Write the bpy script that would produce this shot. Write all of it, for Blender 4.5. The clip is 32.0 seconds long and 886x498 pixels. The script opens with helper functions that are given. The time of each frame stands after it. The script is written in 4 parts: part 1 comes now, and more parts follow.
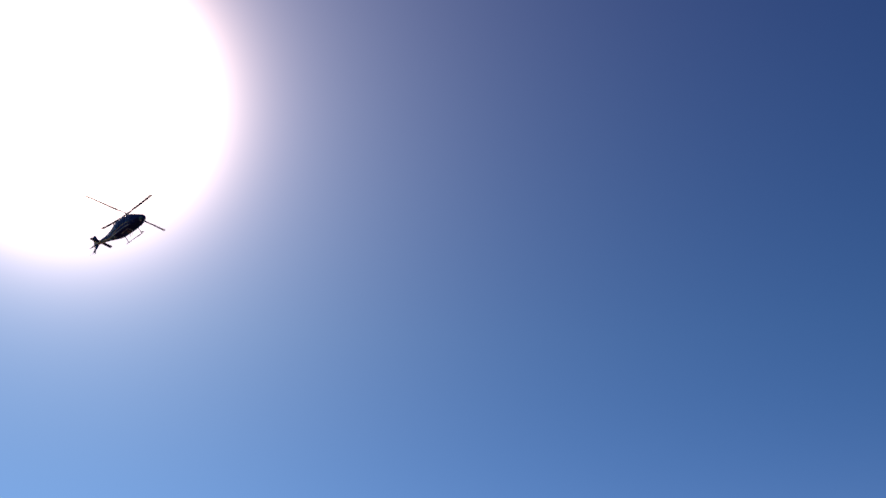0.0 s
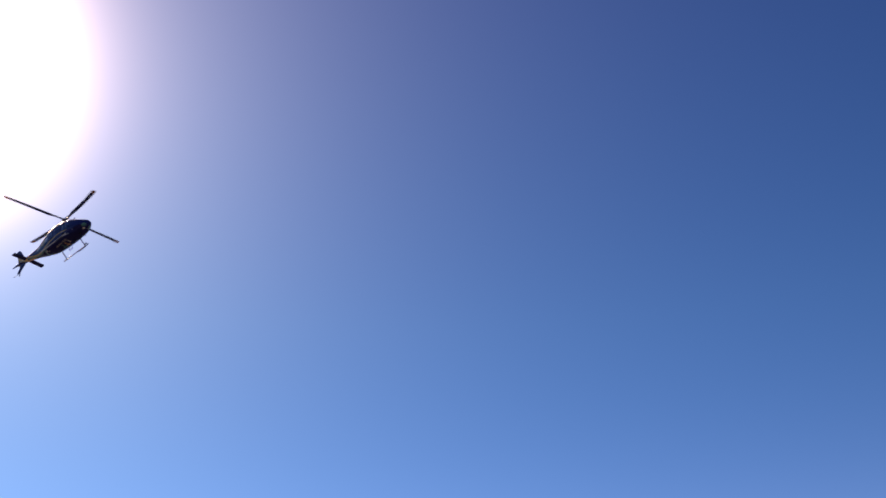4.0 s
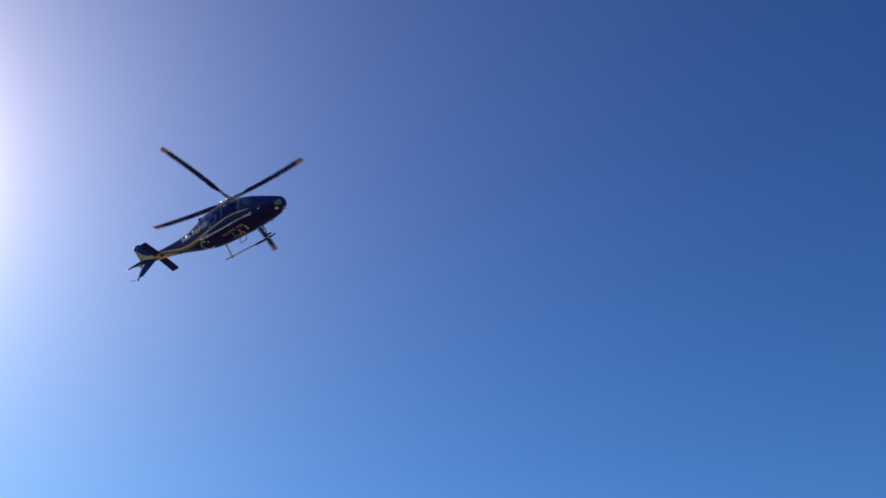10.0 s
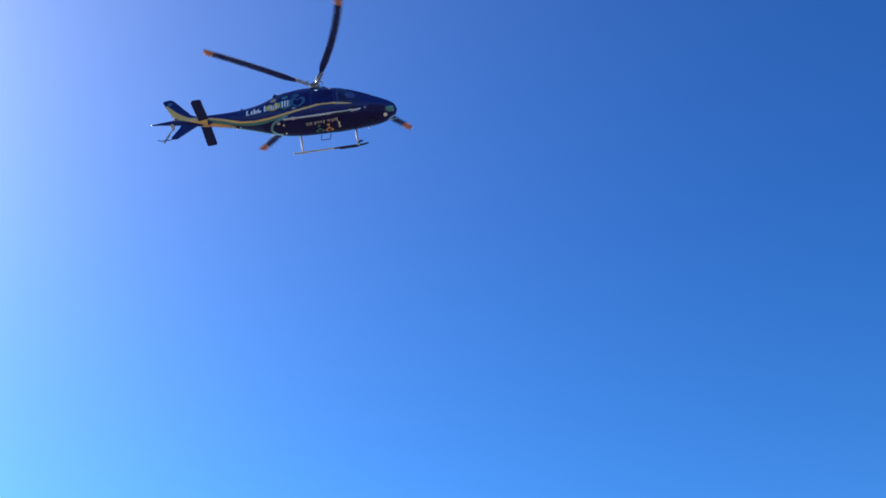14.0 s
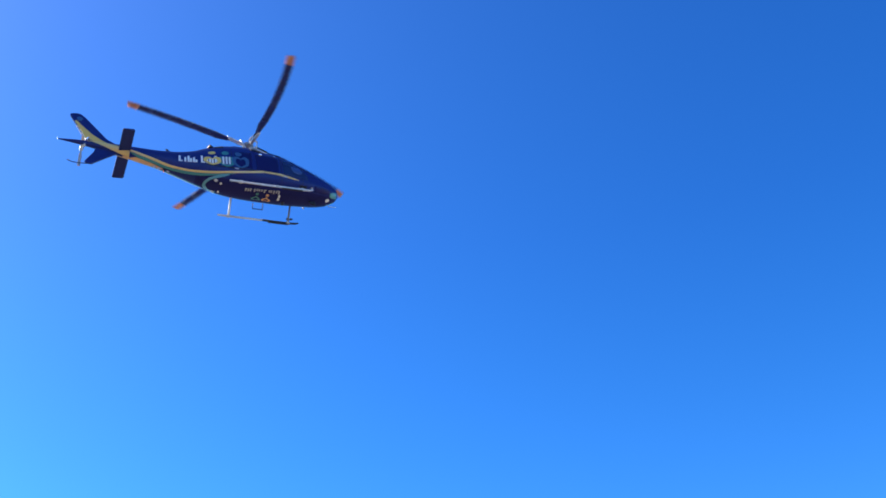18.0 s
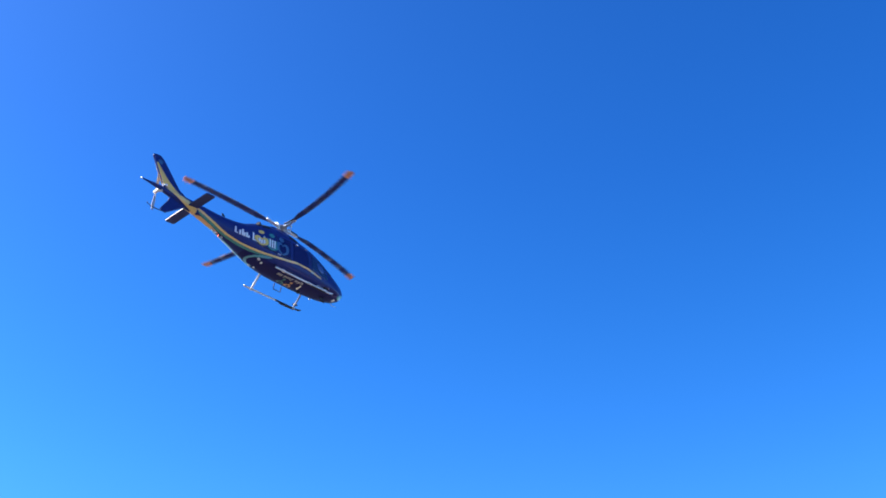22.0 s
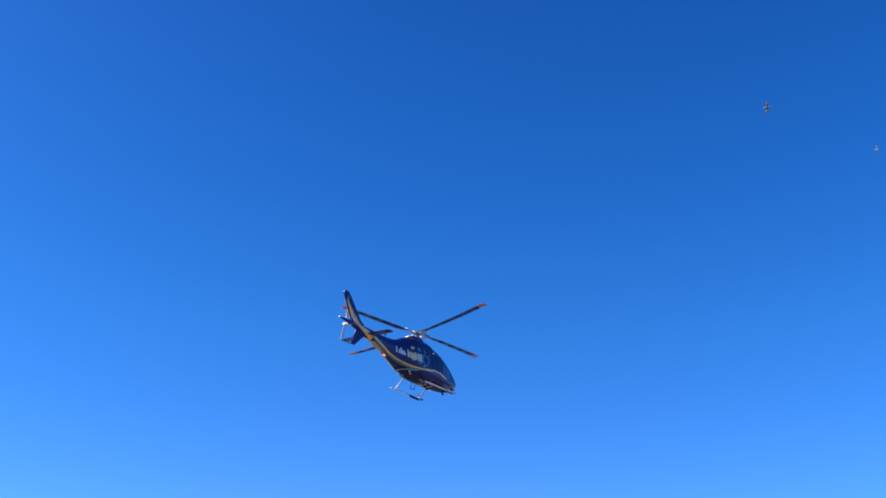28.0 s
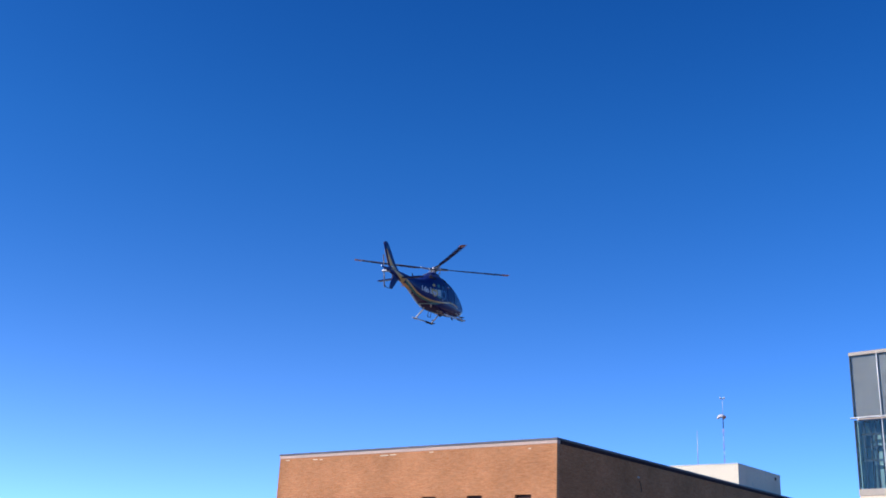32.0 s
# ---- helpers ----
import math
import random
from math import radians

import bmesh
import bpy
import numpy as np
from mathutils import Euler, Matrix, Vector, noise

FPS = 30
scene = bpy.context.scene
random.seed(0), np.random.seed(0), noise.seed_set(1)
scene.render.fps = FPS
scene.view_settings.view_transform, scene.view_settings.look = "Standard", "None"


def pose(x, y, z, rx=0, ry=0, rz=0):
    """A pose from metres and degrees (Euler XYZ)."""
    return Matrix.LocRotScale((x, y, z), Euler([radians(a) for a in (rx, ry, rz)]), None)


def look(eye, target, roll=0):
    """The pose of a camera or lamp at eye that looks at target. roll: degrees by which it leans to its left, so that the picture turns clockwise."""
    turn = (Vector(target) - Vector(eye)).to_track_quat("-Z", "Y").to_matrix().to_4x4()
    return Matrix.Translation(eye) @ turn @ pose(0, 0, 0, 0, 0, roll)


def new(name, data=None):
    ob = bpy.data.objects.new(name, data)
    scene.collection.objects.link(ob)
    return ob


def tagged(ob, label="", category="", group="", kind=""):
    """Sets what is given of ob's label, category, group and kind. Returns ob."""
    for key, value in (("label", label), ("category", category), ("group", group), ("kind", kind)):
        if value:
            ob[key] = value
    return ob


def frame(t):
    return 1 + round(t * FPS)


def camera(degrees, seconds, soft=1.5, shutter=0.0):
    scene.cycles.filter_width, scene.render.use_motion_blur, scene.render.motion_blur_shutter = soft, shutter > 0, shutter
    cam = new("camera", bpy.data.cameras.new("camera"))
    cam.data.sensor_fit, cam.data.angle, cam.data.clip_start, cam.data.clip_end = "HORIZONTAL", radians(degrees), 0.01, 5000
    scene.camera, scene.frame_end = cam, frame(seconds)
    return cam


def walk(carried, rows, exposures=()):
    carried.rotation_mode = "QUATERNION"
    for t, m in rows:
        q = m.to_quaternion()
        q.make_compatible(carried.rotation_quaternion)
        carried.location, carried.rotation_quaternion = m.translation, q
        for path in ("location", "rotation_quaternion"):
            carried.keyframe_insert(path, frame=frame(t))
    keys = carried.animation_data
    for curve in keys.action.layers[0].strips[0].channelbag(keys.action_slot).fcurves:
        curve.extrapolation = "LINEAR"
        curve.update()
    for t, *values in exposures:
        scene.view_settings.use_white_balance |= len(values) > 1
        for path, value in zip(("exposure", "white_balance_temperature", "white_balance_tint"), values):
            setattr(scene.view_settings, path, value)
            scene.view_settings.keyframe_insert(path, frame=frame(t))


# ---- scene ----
cam = camera(47.06, 32.0, soft=1.7, shutter=0.03)
EYE = (0.0, 0.0, 1.7)
CAMERA_ROWS = [  # seconds, then tilt, lean and turn in degrees
    (0, 118.62, -1.24, 82.74),
    (1, 120.32, -0.82, 82.38),
    (2, 120.53, -1.09, 75.74),
    (3, 120.38, -0.24, 74.08),
    (3.5, 118.78, 0.50, 75.08),
    (5.5, 116.82, -0.25, 69.75),
    (6, 117.35, -0.24, 69.73),
    (6.5, 118.15, -0.43, 69.05),
    (7, 119.24, -0.75, 69.20),
    (7.5, 120.60, -1.43, 68.36),
    (8, 122.64, -1.24, 66.67),
    (8.5, 123.72, -1.75, 63.51),
    (9, 125.03, -1.19, 63.00),
    (9.5, 126.31, -0.44, 63.49),
    (10, 127.38, 0.37, 64.84),
    (10.5, 127.00, -1.11, 61.86),
    (11, 126.20, -2.27, 62.43),
    (11.5, 125.46, -1.80, 62.89),
    (12, 125.41, -0.03, 63.39),
    (12.5, 126.26, 0.14, 61.60),
    (13, 127.88, -0.00, 56.32),
    (13.5, 129.37, -1.16, 50.34),
    (15.5, 132.14, -3.08, 46.90),
    (16, 133.27, -0.72, 36.82),
    (16.5, 133.81, 0.62, 34.60),
    (17, 133.57, 1.16, 31.56),
    (17.5, 132.30, 1.36, 28.77),
    (18, 130.72, 0.99, 27.47),
    (18.5, 129.23, 0.98, 26.22),
    (19, 128.54, 0.87, 25.73),
    (19.5, 129.25, 0.54, 24.01),
    (20, 129.78, 0.14, 22.01),
    (20.5, 129.31, -0.37, 20.17),
    (21, 128.38, -0.85, 19.30),
    (21.5, 127.58, -0.59, 17.26),
    (22, 127.30, -0.54, 12.60),
    (22.5, 126.75, 0.63, 9.25),
    (23, 126.23, 0.95, 7.97),
    (23.5, 124.64, 0.07, 9.58),
    (24, 122.80, -1.38, 10.59),
    (24.5, 121.17, -1.58, 10.48),
    (25, 119.52, -1.90, 9.32),
    (25.5, 118.07, -2.62, 9.00),
    (27.5, 118.17, -0.54, 5.82),
    (28, 118.48, -0.79, 6.33),
    (28.5, 118.24, -1.17, 6.27),
    (29, 117.74, -1.77, 5.89),
    (29.5, 116.21, -2.15, 5.16),
    (30, 114.72, -2.62, 4.04),
    (30.5, 112.31, -2.75, 1.93),
    (31, 110.20, -2.63, 0.62),
    (31.5, 109.32, -2.55, -0.50),
    (32, 108.53, -2.69, -0.90),
]
# SUN_AZIMUTH is clockwise from +y; both in degrees
SUN_AZIMUTH, SUN_HEIGHT = -107.8, 34.0
EXPOSURES = [  # seconds, stops, kelvin, tint
    (0, -1.09, 9370, 24.1), (1, -0.86, 9620, 22.6), (2, -0.69, 9420, 19.8), (3, -0.61, 9610, 24.5), (6, -0.57, 10190, 37.7), (7, -0.54, 9990, 40.4), (8, -0.28, 10500, 29.3), (9, -0.17, 9690, 18.3),
    (10, -0.08, 9410, 16.6), (11, 0.14, 9840, 17.4), (12, 0.37, 8850, 17.8), (13, 0.61, 8300, 10.3), (16, 1.19, 7950, 6.4), (17, 1.33, 7770, 5.8), (18, 1.30, 7380, 7.3), (19, 1.22, 7120, 7.4),
    (20, 1.21, 7060, 5.3), (21, 1.25, 7130, 6.9), (22, 1.28, 7200, 8.5), (23, 1.07, 7150, 9.3), (24, 1.01, 6950, 11.9), (25, 0.84, 6860, 11.1), (28, 0.57, 6710, 11.8), (29, 0.55, 6670, 12.3),
    (30, 0.42, 6630, 12.6), (31, -0.06, 6290, 15.4), (32, -0.07, 6330, 14.9)]
walk(cam, [(t, pose(*EYE, rx, ry, rz)) for t, rx, ry, rz in CAMERA_ROWS], EXPOSURES)

# ---------------------------------------------------------------- light
sun_way = Vector((math.sin(radians(SUN_AZIMUTH)) * math.cos(radians(SUN_HEIGHT)),
                  math.cos(radians(SUN_AZIMUTH)) * math.cos(radians(SUN_HEIGHT)),
                  math.sin(radians(SUN_HEIGHT))))
sun = new("sun", bpy.data.lights.new("sun", "SUN"))
sun.data.energy, sun.data.angle, sun.data.color = 5.0, radians(0.53), (1.0, 0.955, 0.88)
sun.matrix_world = look(sun_way * 900, (0, 0, 0))

world = bpy.data.worlds.new("clear_sky")
scene.world = world
world.use_nodes = True


def sky():
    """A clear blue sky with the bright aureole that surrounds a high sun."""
    nt = world.node_tree
    nt.nodes.clear()
    n = nt.nodes.new
    out, back = n("ShaderNodeOutputWorld"), n("ShaderNodeBackground")
    tex = n("ShaderNodeTexSky")
    tex.sky_type, tex.sun_disc = "NISHITA", False
    tex.sun_elevation, tex.sun_rotation = radians(SUN_HEIGHT), radians(SUN_AZIMUTH)
    tex.altitude, tex.air_density, tex.dust_density, tex.ozone_density = 250, 0.36, 0.22, 3.0
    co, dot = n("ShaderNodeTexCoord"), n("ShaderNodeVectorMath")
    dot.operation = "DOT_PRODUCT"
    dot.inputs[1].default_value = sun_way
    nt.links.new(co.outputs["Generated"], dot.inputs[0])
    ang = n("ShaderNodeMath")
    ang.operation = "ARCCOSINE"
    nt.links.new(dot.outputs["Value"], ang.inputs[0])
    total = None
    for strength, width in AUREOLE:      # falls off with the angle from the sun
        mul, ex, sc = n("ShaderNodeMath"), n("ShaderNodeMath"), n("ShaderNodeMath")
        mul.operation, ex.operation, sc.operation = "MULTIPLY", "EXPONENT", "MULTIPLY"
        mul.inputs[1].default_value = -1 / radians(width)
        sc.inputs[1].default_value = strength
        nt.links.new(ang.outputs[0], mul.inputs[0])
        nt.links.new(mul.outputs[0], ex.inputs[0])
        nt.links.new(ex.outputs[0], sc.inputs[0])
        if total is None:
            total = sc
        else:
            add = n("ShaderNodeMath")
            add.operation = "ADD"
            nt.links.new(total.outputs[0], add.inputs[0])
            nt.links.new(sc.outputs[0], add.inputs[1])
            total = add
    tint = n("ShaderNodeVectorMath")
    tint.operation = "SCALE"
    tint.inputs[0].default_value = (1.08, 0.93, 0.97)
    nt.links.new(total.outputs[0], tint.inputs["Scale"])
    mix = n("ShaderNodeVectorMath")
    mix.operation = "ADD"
    deep = n("ShaderNodeVectorMath")      # the deep blue of very dry, clean air
    deep.operation = "MULTIPLY"
    deep.inputs[1].default_value = SKY_BLUE
    nt.links.new(tex.outputs["Color"], deep.inputs[0])
    # the blue deepens from the horizon to the zenith
    sep, rise, lift = n("ShaderNodeSeparateXYZ"), n("ShaderNodeValToRGB"), n("ShaderNodeVectorMath")
    lift.operation = "MULTIPLY"
    nt.links.new(co.outputs["Generated"], sep.inputs[0])
    nt.links.new(sep.outputs["Z"], rise.inputs["Fac"])
    rise.color_ramp.elements[0].position, rise.color_ramp.elements[1].position = SKY_RISE[0][0], SKY_RISE[-1][0]
    for z, c in SKY_RISE[1:-1]:
        rise.color_ramp.elements.new(z)
    for e, (z, c) in zip(rise.color_ramp.elements, SKY_RISE):
        e.color = (*c, 1)
    nt.links.new(deep.outputs["Vector"], lift.inputs[0])
    nt.links.new(rise.outputs["Color"], lift.inputs[1])
    nt.links.new(lift.outputs["Vector"], mix.inputs[0])
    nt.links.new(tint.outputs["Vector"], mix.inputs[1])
    # thin haze that gathers towards the horizon
    low, fade, haze, whole = n("ShaderNodeMath"), n("ShaderNodeMath"), n("ShaderNodeVectorMath"), n("ShaderNodeVectorMath")
    low.operation, fade.operation, haze.operation, whole.operation = "MULTIPLY", "EXPONENT", "SCALE", "ADD"
    low.inputs[1].default_value = -1 / 0.10
    haze.inputs[0].default_value = HORIZON_HAZE
    up = n("ShaderNodeMath")
    up.operation = "ABSOLUTE"
    nt.links.new(sep.outputs["Z"], up.inputs[0])
    nt.links.new(up.outputs[0], low.inputs[0])
    nt.links.new(low.outputs[0], fade.inputs[0])
    nt.links.new(fade.outputs[0], haze.inputs["Scale"])
    nt.links.new(mix.outputs["Vector"], whole.inputs[0])
    nt.links.new(haze.outputs["Vector"], whole.inputs[1])
    nt.links.new(whole.outputs["Vector"], back.inputs["Color"])
    back.inputs["Strength"].default_value = 0.12
    nt.links.new(back.outputs["Background"], out.inputs["Surface"])


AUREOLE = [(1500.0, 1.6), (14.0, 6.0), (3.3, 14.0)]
SKY_BLUE = (0.18, 1.63, 3.0)
SKY_RISE = [(0.15, (0.90, 0.92, 0.86)), (0.40, (0.86, 0.91, 0.86)), (0.66, (0.54, 0.70, 0.80)), (0.85, (0.46, 0.62, 0.75))]  # height, share of the colour
HORIZON_HAZE = (4.9, 4.3, 1.5)
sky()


# ---------------------------------------------------------------- materials
def mat(name, color, rough=0.5, metal=0.0, coat=0.0, vary=0.12, scale=6.0, bump=0.0, bump_scale=40.0, spots=None, shine=0.5):
    """A surface with a large-scale tone variation, a fine grain and optional relief; spots: (colour, share) of dirt or wear."""
    m = bpy.data.materials.new(name)
    m.use_nodes = True
    nt = m.node_tree
    n, b = nt.nodes.new, nt.nodes["Principled BSDF"]
    co = n("ShaderNodeTexCoord")
    big, fine = n("ShaderNodeTexNoise"), n("ShaderNodeTexNoise")
    big.inputs["Scale"].default_value, big.inputs["Detail"].default_value = scale * 0.15, 4
    fine.inputs["Scale"].default_value, fine.inputs["Detail"].default_value = scale * 4, 6
    for t in (big, fine):
        nt.links.new(co.outputs["Object"], t.inputs["Vector"])
    add = n("ShaderNodeMath")
    add.operation = "ADD"
    nt.links.new(big.outputs["Fac"], add.inputs[0])
    nt.links.new(fine.outputs["Fac"], add.inputs[1])
    ramp = n("ShaderNodeMapRange")
    ramp.inputs["From Min"].default_value, ramp.inputs["From Max"].default_value = 0.6, 1.4
    ramp.inputs["To Min"].default_value, ramp.inputs["To Max"].default_value = 1 - vary, 1 + vary
    nt.links.new(add.outputs[0], ramp.inputs["Value"])
    tone = n("ShaderNodeVectorMath")
    tone.operation = "SCALE"
    tone.inputs[0].default_value = color
    nt.links.new(ramp.outputs["Result"], tone.inputs["Scale"])
    last = tone.outputs["Vector"]
    if spots:
        wear, edge, mx = n("ShaderNodeTexNoise"), n("ShaderNodeMapRange"), n("ShaderNodeMix")
        wear.inputs["Scale"].default_value, wear.inputs["Detail"].default_value = scale * 0.6, 8
        nt.links.new(co.outputs["Object"], wear.inputs["Vector"])
        edge.inputs["From Min"].default_value = 0.75 - spots[1] * 0.5
        edge.inputs["From Max"].default_value = 0.85 - spots[1] * 0.5
        nt.links.new(wear.outputs["Fac"], edge.inputs["Value"])
        mx.data_type = "RGBA"
        mx.inputs["B"].default_value = (*spots[0], 1)
        nt.links.new(edge.outputs["Result"], mx.inputs["Factor"])
        nt.links.new(last, mx.inputs["A"])
        last = mx.outputs["Result"]
    nt.links.new(last, b.inputs["Base Color"])
    b.inputs["Metallic"].default_value = metal
    b.inputs["Specular IOR Level"].default_value = shine
    b.inputs["Coat Weight"].default_value = coat
    b.inputs["Coat Roughness"].default_value = 0.06
    rr = n("ShaderNodeMapRange")
    rr.inputs["To Min"].default_value, rr.inputs["To Max"].default_value = max(0.02, rough - 0.08), min(1, rough + 0.08)
    nt.links.new(fine.outputs["Fac"], rr.inputs["Value"])
    nt.links.new(rr.outputs["Result"], b.inputs["Roughness"])
    if bump:
        g, bp = n("ShaderNodeTexNoise"), n("ShaderNodeBump")
        g.inputs["Scale"].default_value, g.inputs["Detail"].default_value = bump_scale, 5
        nt.links.new(co.outputs["Object"], g.inputs["Vector"])
        bp.inputs["Strength"].default_value, bp.inputs["Distance"].default_value = bump, 0.02
        nt.links.new(g.outputs["Fac"], bp.inputs["Height"])
        nt.links.new(bp.outputs["Normal"], b.inputs["Normal"])
    return m


def glow(name, color, strength):
    m = bpy.data.materials.new(name)
    m.use_nodes = True
    b = m.node_tree.nodes["Principled BSDF"]
    b.inputs["Base Color"].default_value = (*color, 1)
    b.inputs["Emission Color"].default_value = (*color, 1)
    b.inputs["Emission Strength"].default_value = strength
    return m


def pane_glass(name, tint, rough=0.03, ior=1.5):
    """Tinted glass that reflects the sky and lets the rest through."""
    m = bpy.data.materials.new(name)
    m.use_nodes = True
    nt = m.node_tree
    nt.nodes.clear()
    n = nt.nodes.new
    out, mx, fr = n("ShaderNodeOutputMaterial"), n("ShaderNodeMixShader"), n("ShaderNodeFresnel")
    gl, tr = n("ShaderNodeBsdfGlossy"), n("ShaderNodeBsdfTransparent")
    wob, bp = n("ShaderNodeTexNoise"), n("ShaderNodeBump")
    wob.inputs["Scale"].default_value = 0.7
    bp.inputs["Strength"].default_value, bp.inputs["Distance"].default_value = 0.08, 0.02
    nt.links.new(wob.outputs["Fac"], bp.inputs["Height"])
    nt.links.new(bp.outputs["Normal"], gl.inputs["Normal"])
    fr.inputs["IOR"].default_value = ior
    gl.inputs["Roughness"].default_value = rough
    tr.inputs["Color"].default_value = (*tint, 1)
    nt.links.new(fr.outputs[0], mx.inputs[0])
    nt.links.new(tr.outputs[0], mx.inputs[1])
    nt.links.new(gl.outputs[0], mx.inputs[2])
    nt.links.new(mx.outputs[0], out.inputs["Surface"])
    return m


def brick_material(name, one, two, mortar, turn):
    """Brick courses 75 mm high; turn: the wall's heading in degrees, so that the courses run along it."""
    m = bpy.data.materials.new(name)
    m.use_nodes = True
    nt = m.node_tree
    n, b = nt.nodes.new, nt.nodes["Principled BSDF"]
    co, sep, com = n("ShaderNodeTexCoord"), n("ShaderNodeSeparateXYZ"), n("ShaderNodeCombineXYZ")
    br = n("ShaderNodeTexBrick")
    nt.links.new(co.outputs["Object"], sep.inputs[0])
    nt.links.new(sep.outputs["Y" if turn else "X"], com.inputs["X"])
    nt.links.new(sep.outputs["Z"], com.inputs["Y"])
    nt.links.new(com.outputs[0], br.inputs["Vector"])
    br.inputs["Scale"].default_value = 1.0
    br.inputs["Brick Width"].default_value, br.inputs["Row Height"].default_value = 0.23, 0.075
    br.inputs["Mortar Size"].default_value, br.inputs["Mortar Smooth"].default_value = 0.008, 0.3
    br.inputs["Bias"].default_value = -0.1
    br.inputs["Color1"].default_value, br.inputs["Color2"].default_value = (*one, 1), (*two, 1)
    br.inputs["Mortar"].default_value = (*mortar, 1)
    # streaks along the courses and blotches over several square metres
    st, mp, big = n("ShaderNodeTexNoise"), n("ShaderNodeMapping"), n("ShaderNodeTexNoise")
    mp.inputs["Scale"].default_value = (0.9, 0.9, 6.0)
    st.inputs["Scale"].default_value, st.inputs["Detail"].default_value = 1.4, 5
    big.inputs["Scale"].default_value, big.inputs["Detail"].default_value = 0.25, 3
    nt.links.new(co.outputs["Object"], mp.inputs["Vector"])
    nt.links.new(mp.outputs[0], st.inputs["Vector"])
    nt.links.new(co.outputs["Object"], big.inputs["Vector"])
    add, rg, sc = n("ShaderNodeMath"), n("ShaderNodeMapRange"), n("ShaderNodeVectorMath")
    add.operation, sc.operation = "ADD", "SCALE"
    nt.links.new(st.outputs["Fac"], add.inputs[0])
    nt.links.new(big.outputs["Fac"], add.inputs[1])
    rg.inputs["From Min"].default_value, rg.inputs["From Max"].default_value = 0.6, 1.4
    rg.inputs["To Min"].default_value, rg.inputs["To Max"].default_value = 0.68, 1.30
    nt.links.new(add.outputs[0], rg.inputs["Value"])
    nt.links.new(br.outputs["Color"], sc.inputs[0])
    nt.links.new(rg.outputs["Result"], sc.inputs["Scale"])
    nt.links.new(sc.outputs["Vector"], b.inputs["Base Color"])
    bp = n("ShaderNodeBump")
    bp.inputs["Strength"].default_value, bp.inputs["Distance"].default_value, bp.invert = 0.5, 0.01, True
    nt.links.new(br.outputs["Fac"], bp.inputs["Height"])
    nt.links.new(bp.outputs["Normal"], b.inputs["Normal"])
    b.inputs["Roughness"].default_value, b.inputs["Specular IOR Level"].default_value = 0.92, 0.05
    return m


NAVY = mat("navy_paint", (0.0075, 0.017, 0.098), 0.34, coat=0.08, vary=0.15, scale=2.0, shine=0.12)
BELLY = mat("navy_belly_paint", (0.012, 0.013, 0.074), 0.6, vary=0.2, scale=3.0, spots=((0.018, 0.013, 0.062), 0.25), shine=0.07)
GOLD = mat("gold_stripe", (0.60, 0.37, 0.115), 0.42, coat=0.15, vary=0.08)
# the stripe gold again, its colour shifted for sunlight on the fin
LITGOLD = mat("sunlit_gold_copy", (0.62, 0.35, 0.075), 0.45, coat=0.1, vary=0.08)
AMBER = mat("amber_stripe", (0.622, 0.318, 0.126), 0.48, coat=0.1, vary=0.08)
TEAL = mat("teal_stripe", (0.0148, 0.17, 0.148), 0.35, coat=0.4, vary=0.08)
SKYTEAL = mat("light_teal_paint", (0.0518, 0.237, 0.281), 0.35, coat=0.4, vary=0.1)
HEARTBLUE = mat("blue_emblem", (0.0133, 0.0629, 0.141), 0.4, coat=0.2, vary=0.08)
WHITE = mat("white_lettering", (0.592, 0.592, 0.577), 0.4, coat=0.3, vary=0.05)
SUNYELLOW = mat("yellow_emblem", (0.592, 0.385, 0.0814), 0.4, coat=0.2, vary=0.08)
BLADE = mat("blade_black", (0.018, 0.030, 0.13), 0.5, vary=0.25, scale=5.0, spots=((0.024, 0.030, 0.10), 0.3), shine=0.12)
ORANGE = mat("orange_tip_paint", (0.459, 0.174, 0.0962), 0.6, vary=0.15, scale=12, spots=((0.333, 0.163, 0.118), 0.2))
EDGE = mat("worn_leading_edge", (0.311, 0.207, 0.118), 0.4, metal=0.5, vary=0.2)
TAILPALE = mat("tail_blade_paint", (0.311, 0.303, 0.311), 0.45, vary=0.1, scale=10)
SILVER = mat("bare_metal", (0.46, 0.46, 0.48), 0.42, metal=0.8, vary=0.2, scale=12)
CHROME = mat("polished_metal", (0.80, 0.80, 0.82), 0.14, metal=1.0, vary=0.05, scale=12)
PALE = mat("pale_grey_paint", (0.459, 0.444, 0.422), 0.4, coat=0.3, vary=0.1, scale=10)
TUBEGREY = mat("grey_tube_paint", (0.15, 0.15, 0.18), 0.5, vary=0.2, scale=8)
TAILRED = mat("dull_red_band", (0.17, 0.035, 0.035), 0.5, vary=0.15, scale=10)
# dark metal with a strong random mottle
HUBMETAL = mat("mottled_hub_metal", (0.17, 0.17, 0.19), 0.4, metal=0.6, vary=0.45, scale=14)
# a greyer tone than the white flank lettering
BELLYGREY = mat("grey_belly_lettering", (0.30, 0.275, 0.25), 0.6, vary=0.2, scale=14)
BLACK = mat("black_paint", (0.018, 0.018, 0.024), 0.65, vary=0.2, scale=10, shine=0.25)
DARKGLASS = mat("cabin_glass", (0.008, 0.009, 0.060), 0.14, vary=0.05, shine=0.18)
GLOSSGLASS = mat("door_window_glass", (0.010, 0.016, 0.055), 0.08, vary=0.05, shine=0.6)
# sky light that shows through the cabin, put into a blue colour
PANESKY = mat("sky_blue_pane", (0.028, 0.060, 0.16), 0.12, vary=0.1, shine=0.4)
LENS = mat("lamp_lens", (0.75, 0.78, 0.72), 0.08, metal=0.4, coat=1.0, vary=0.05)
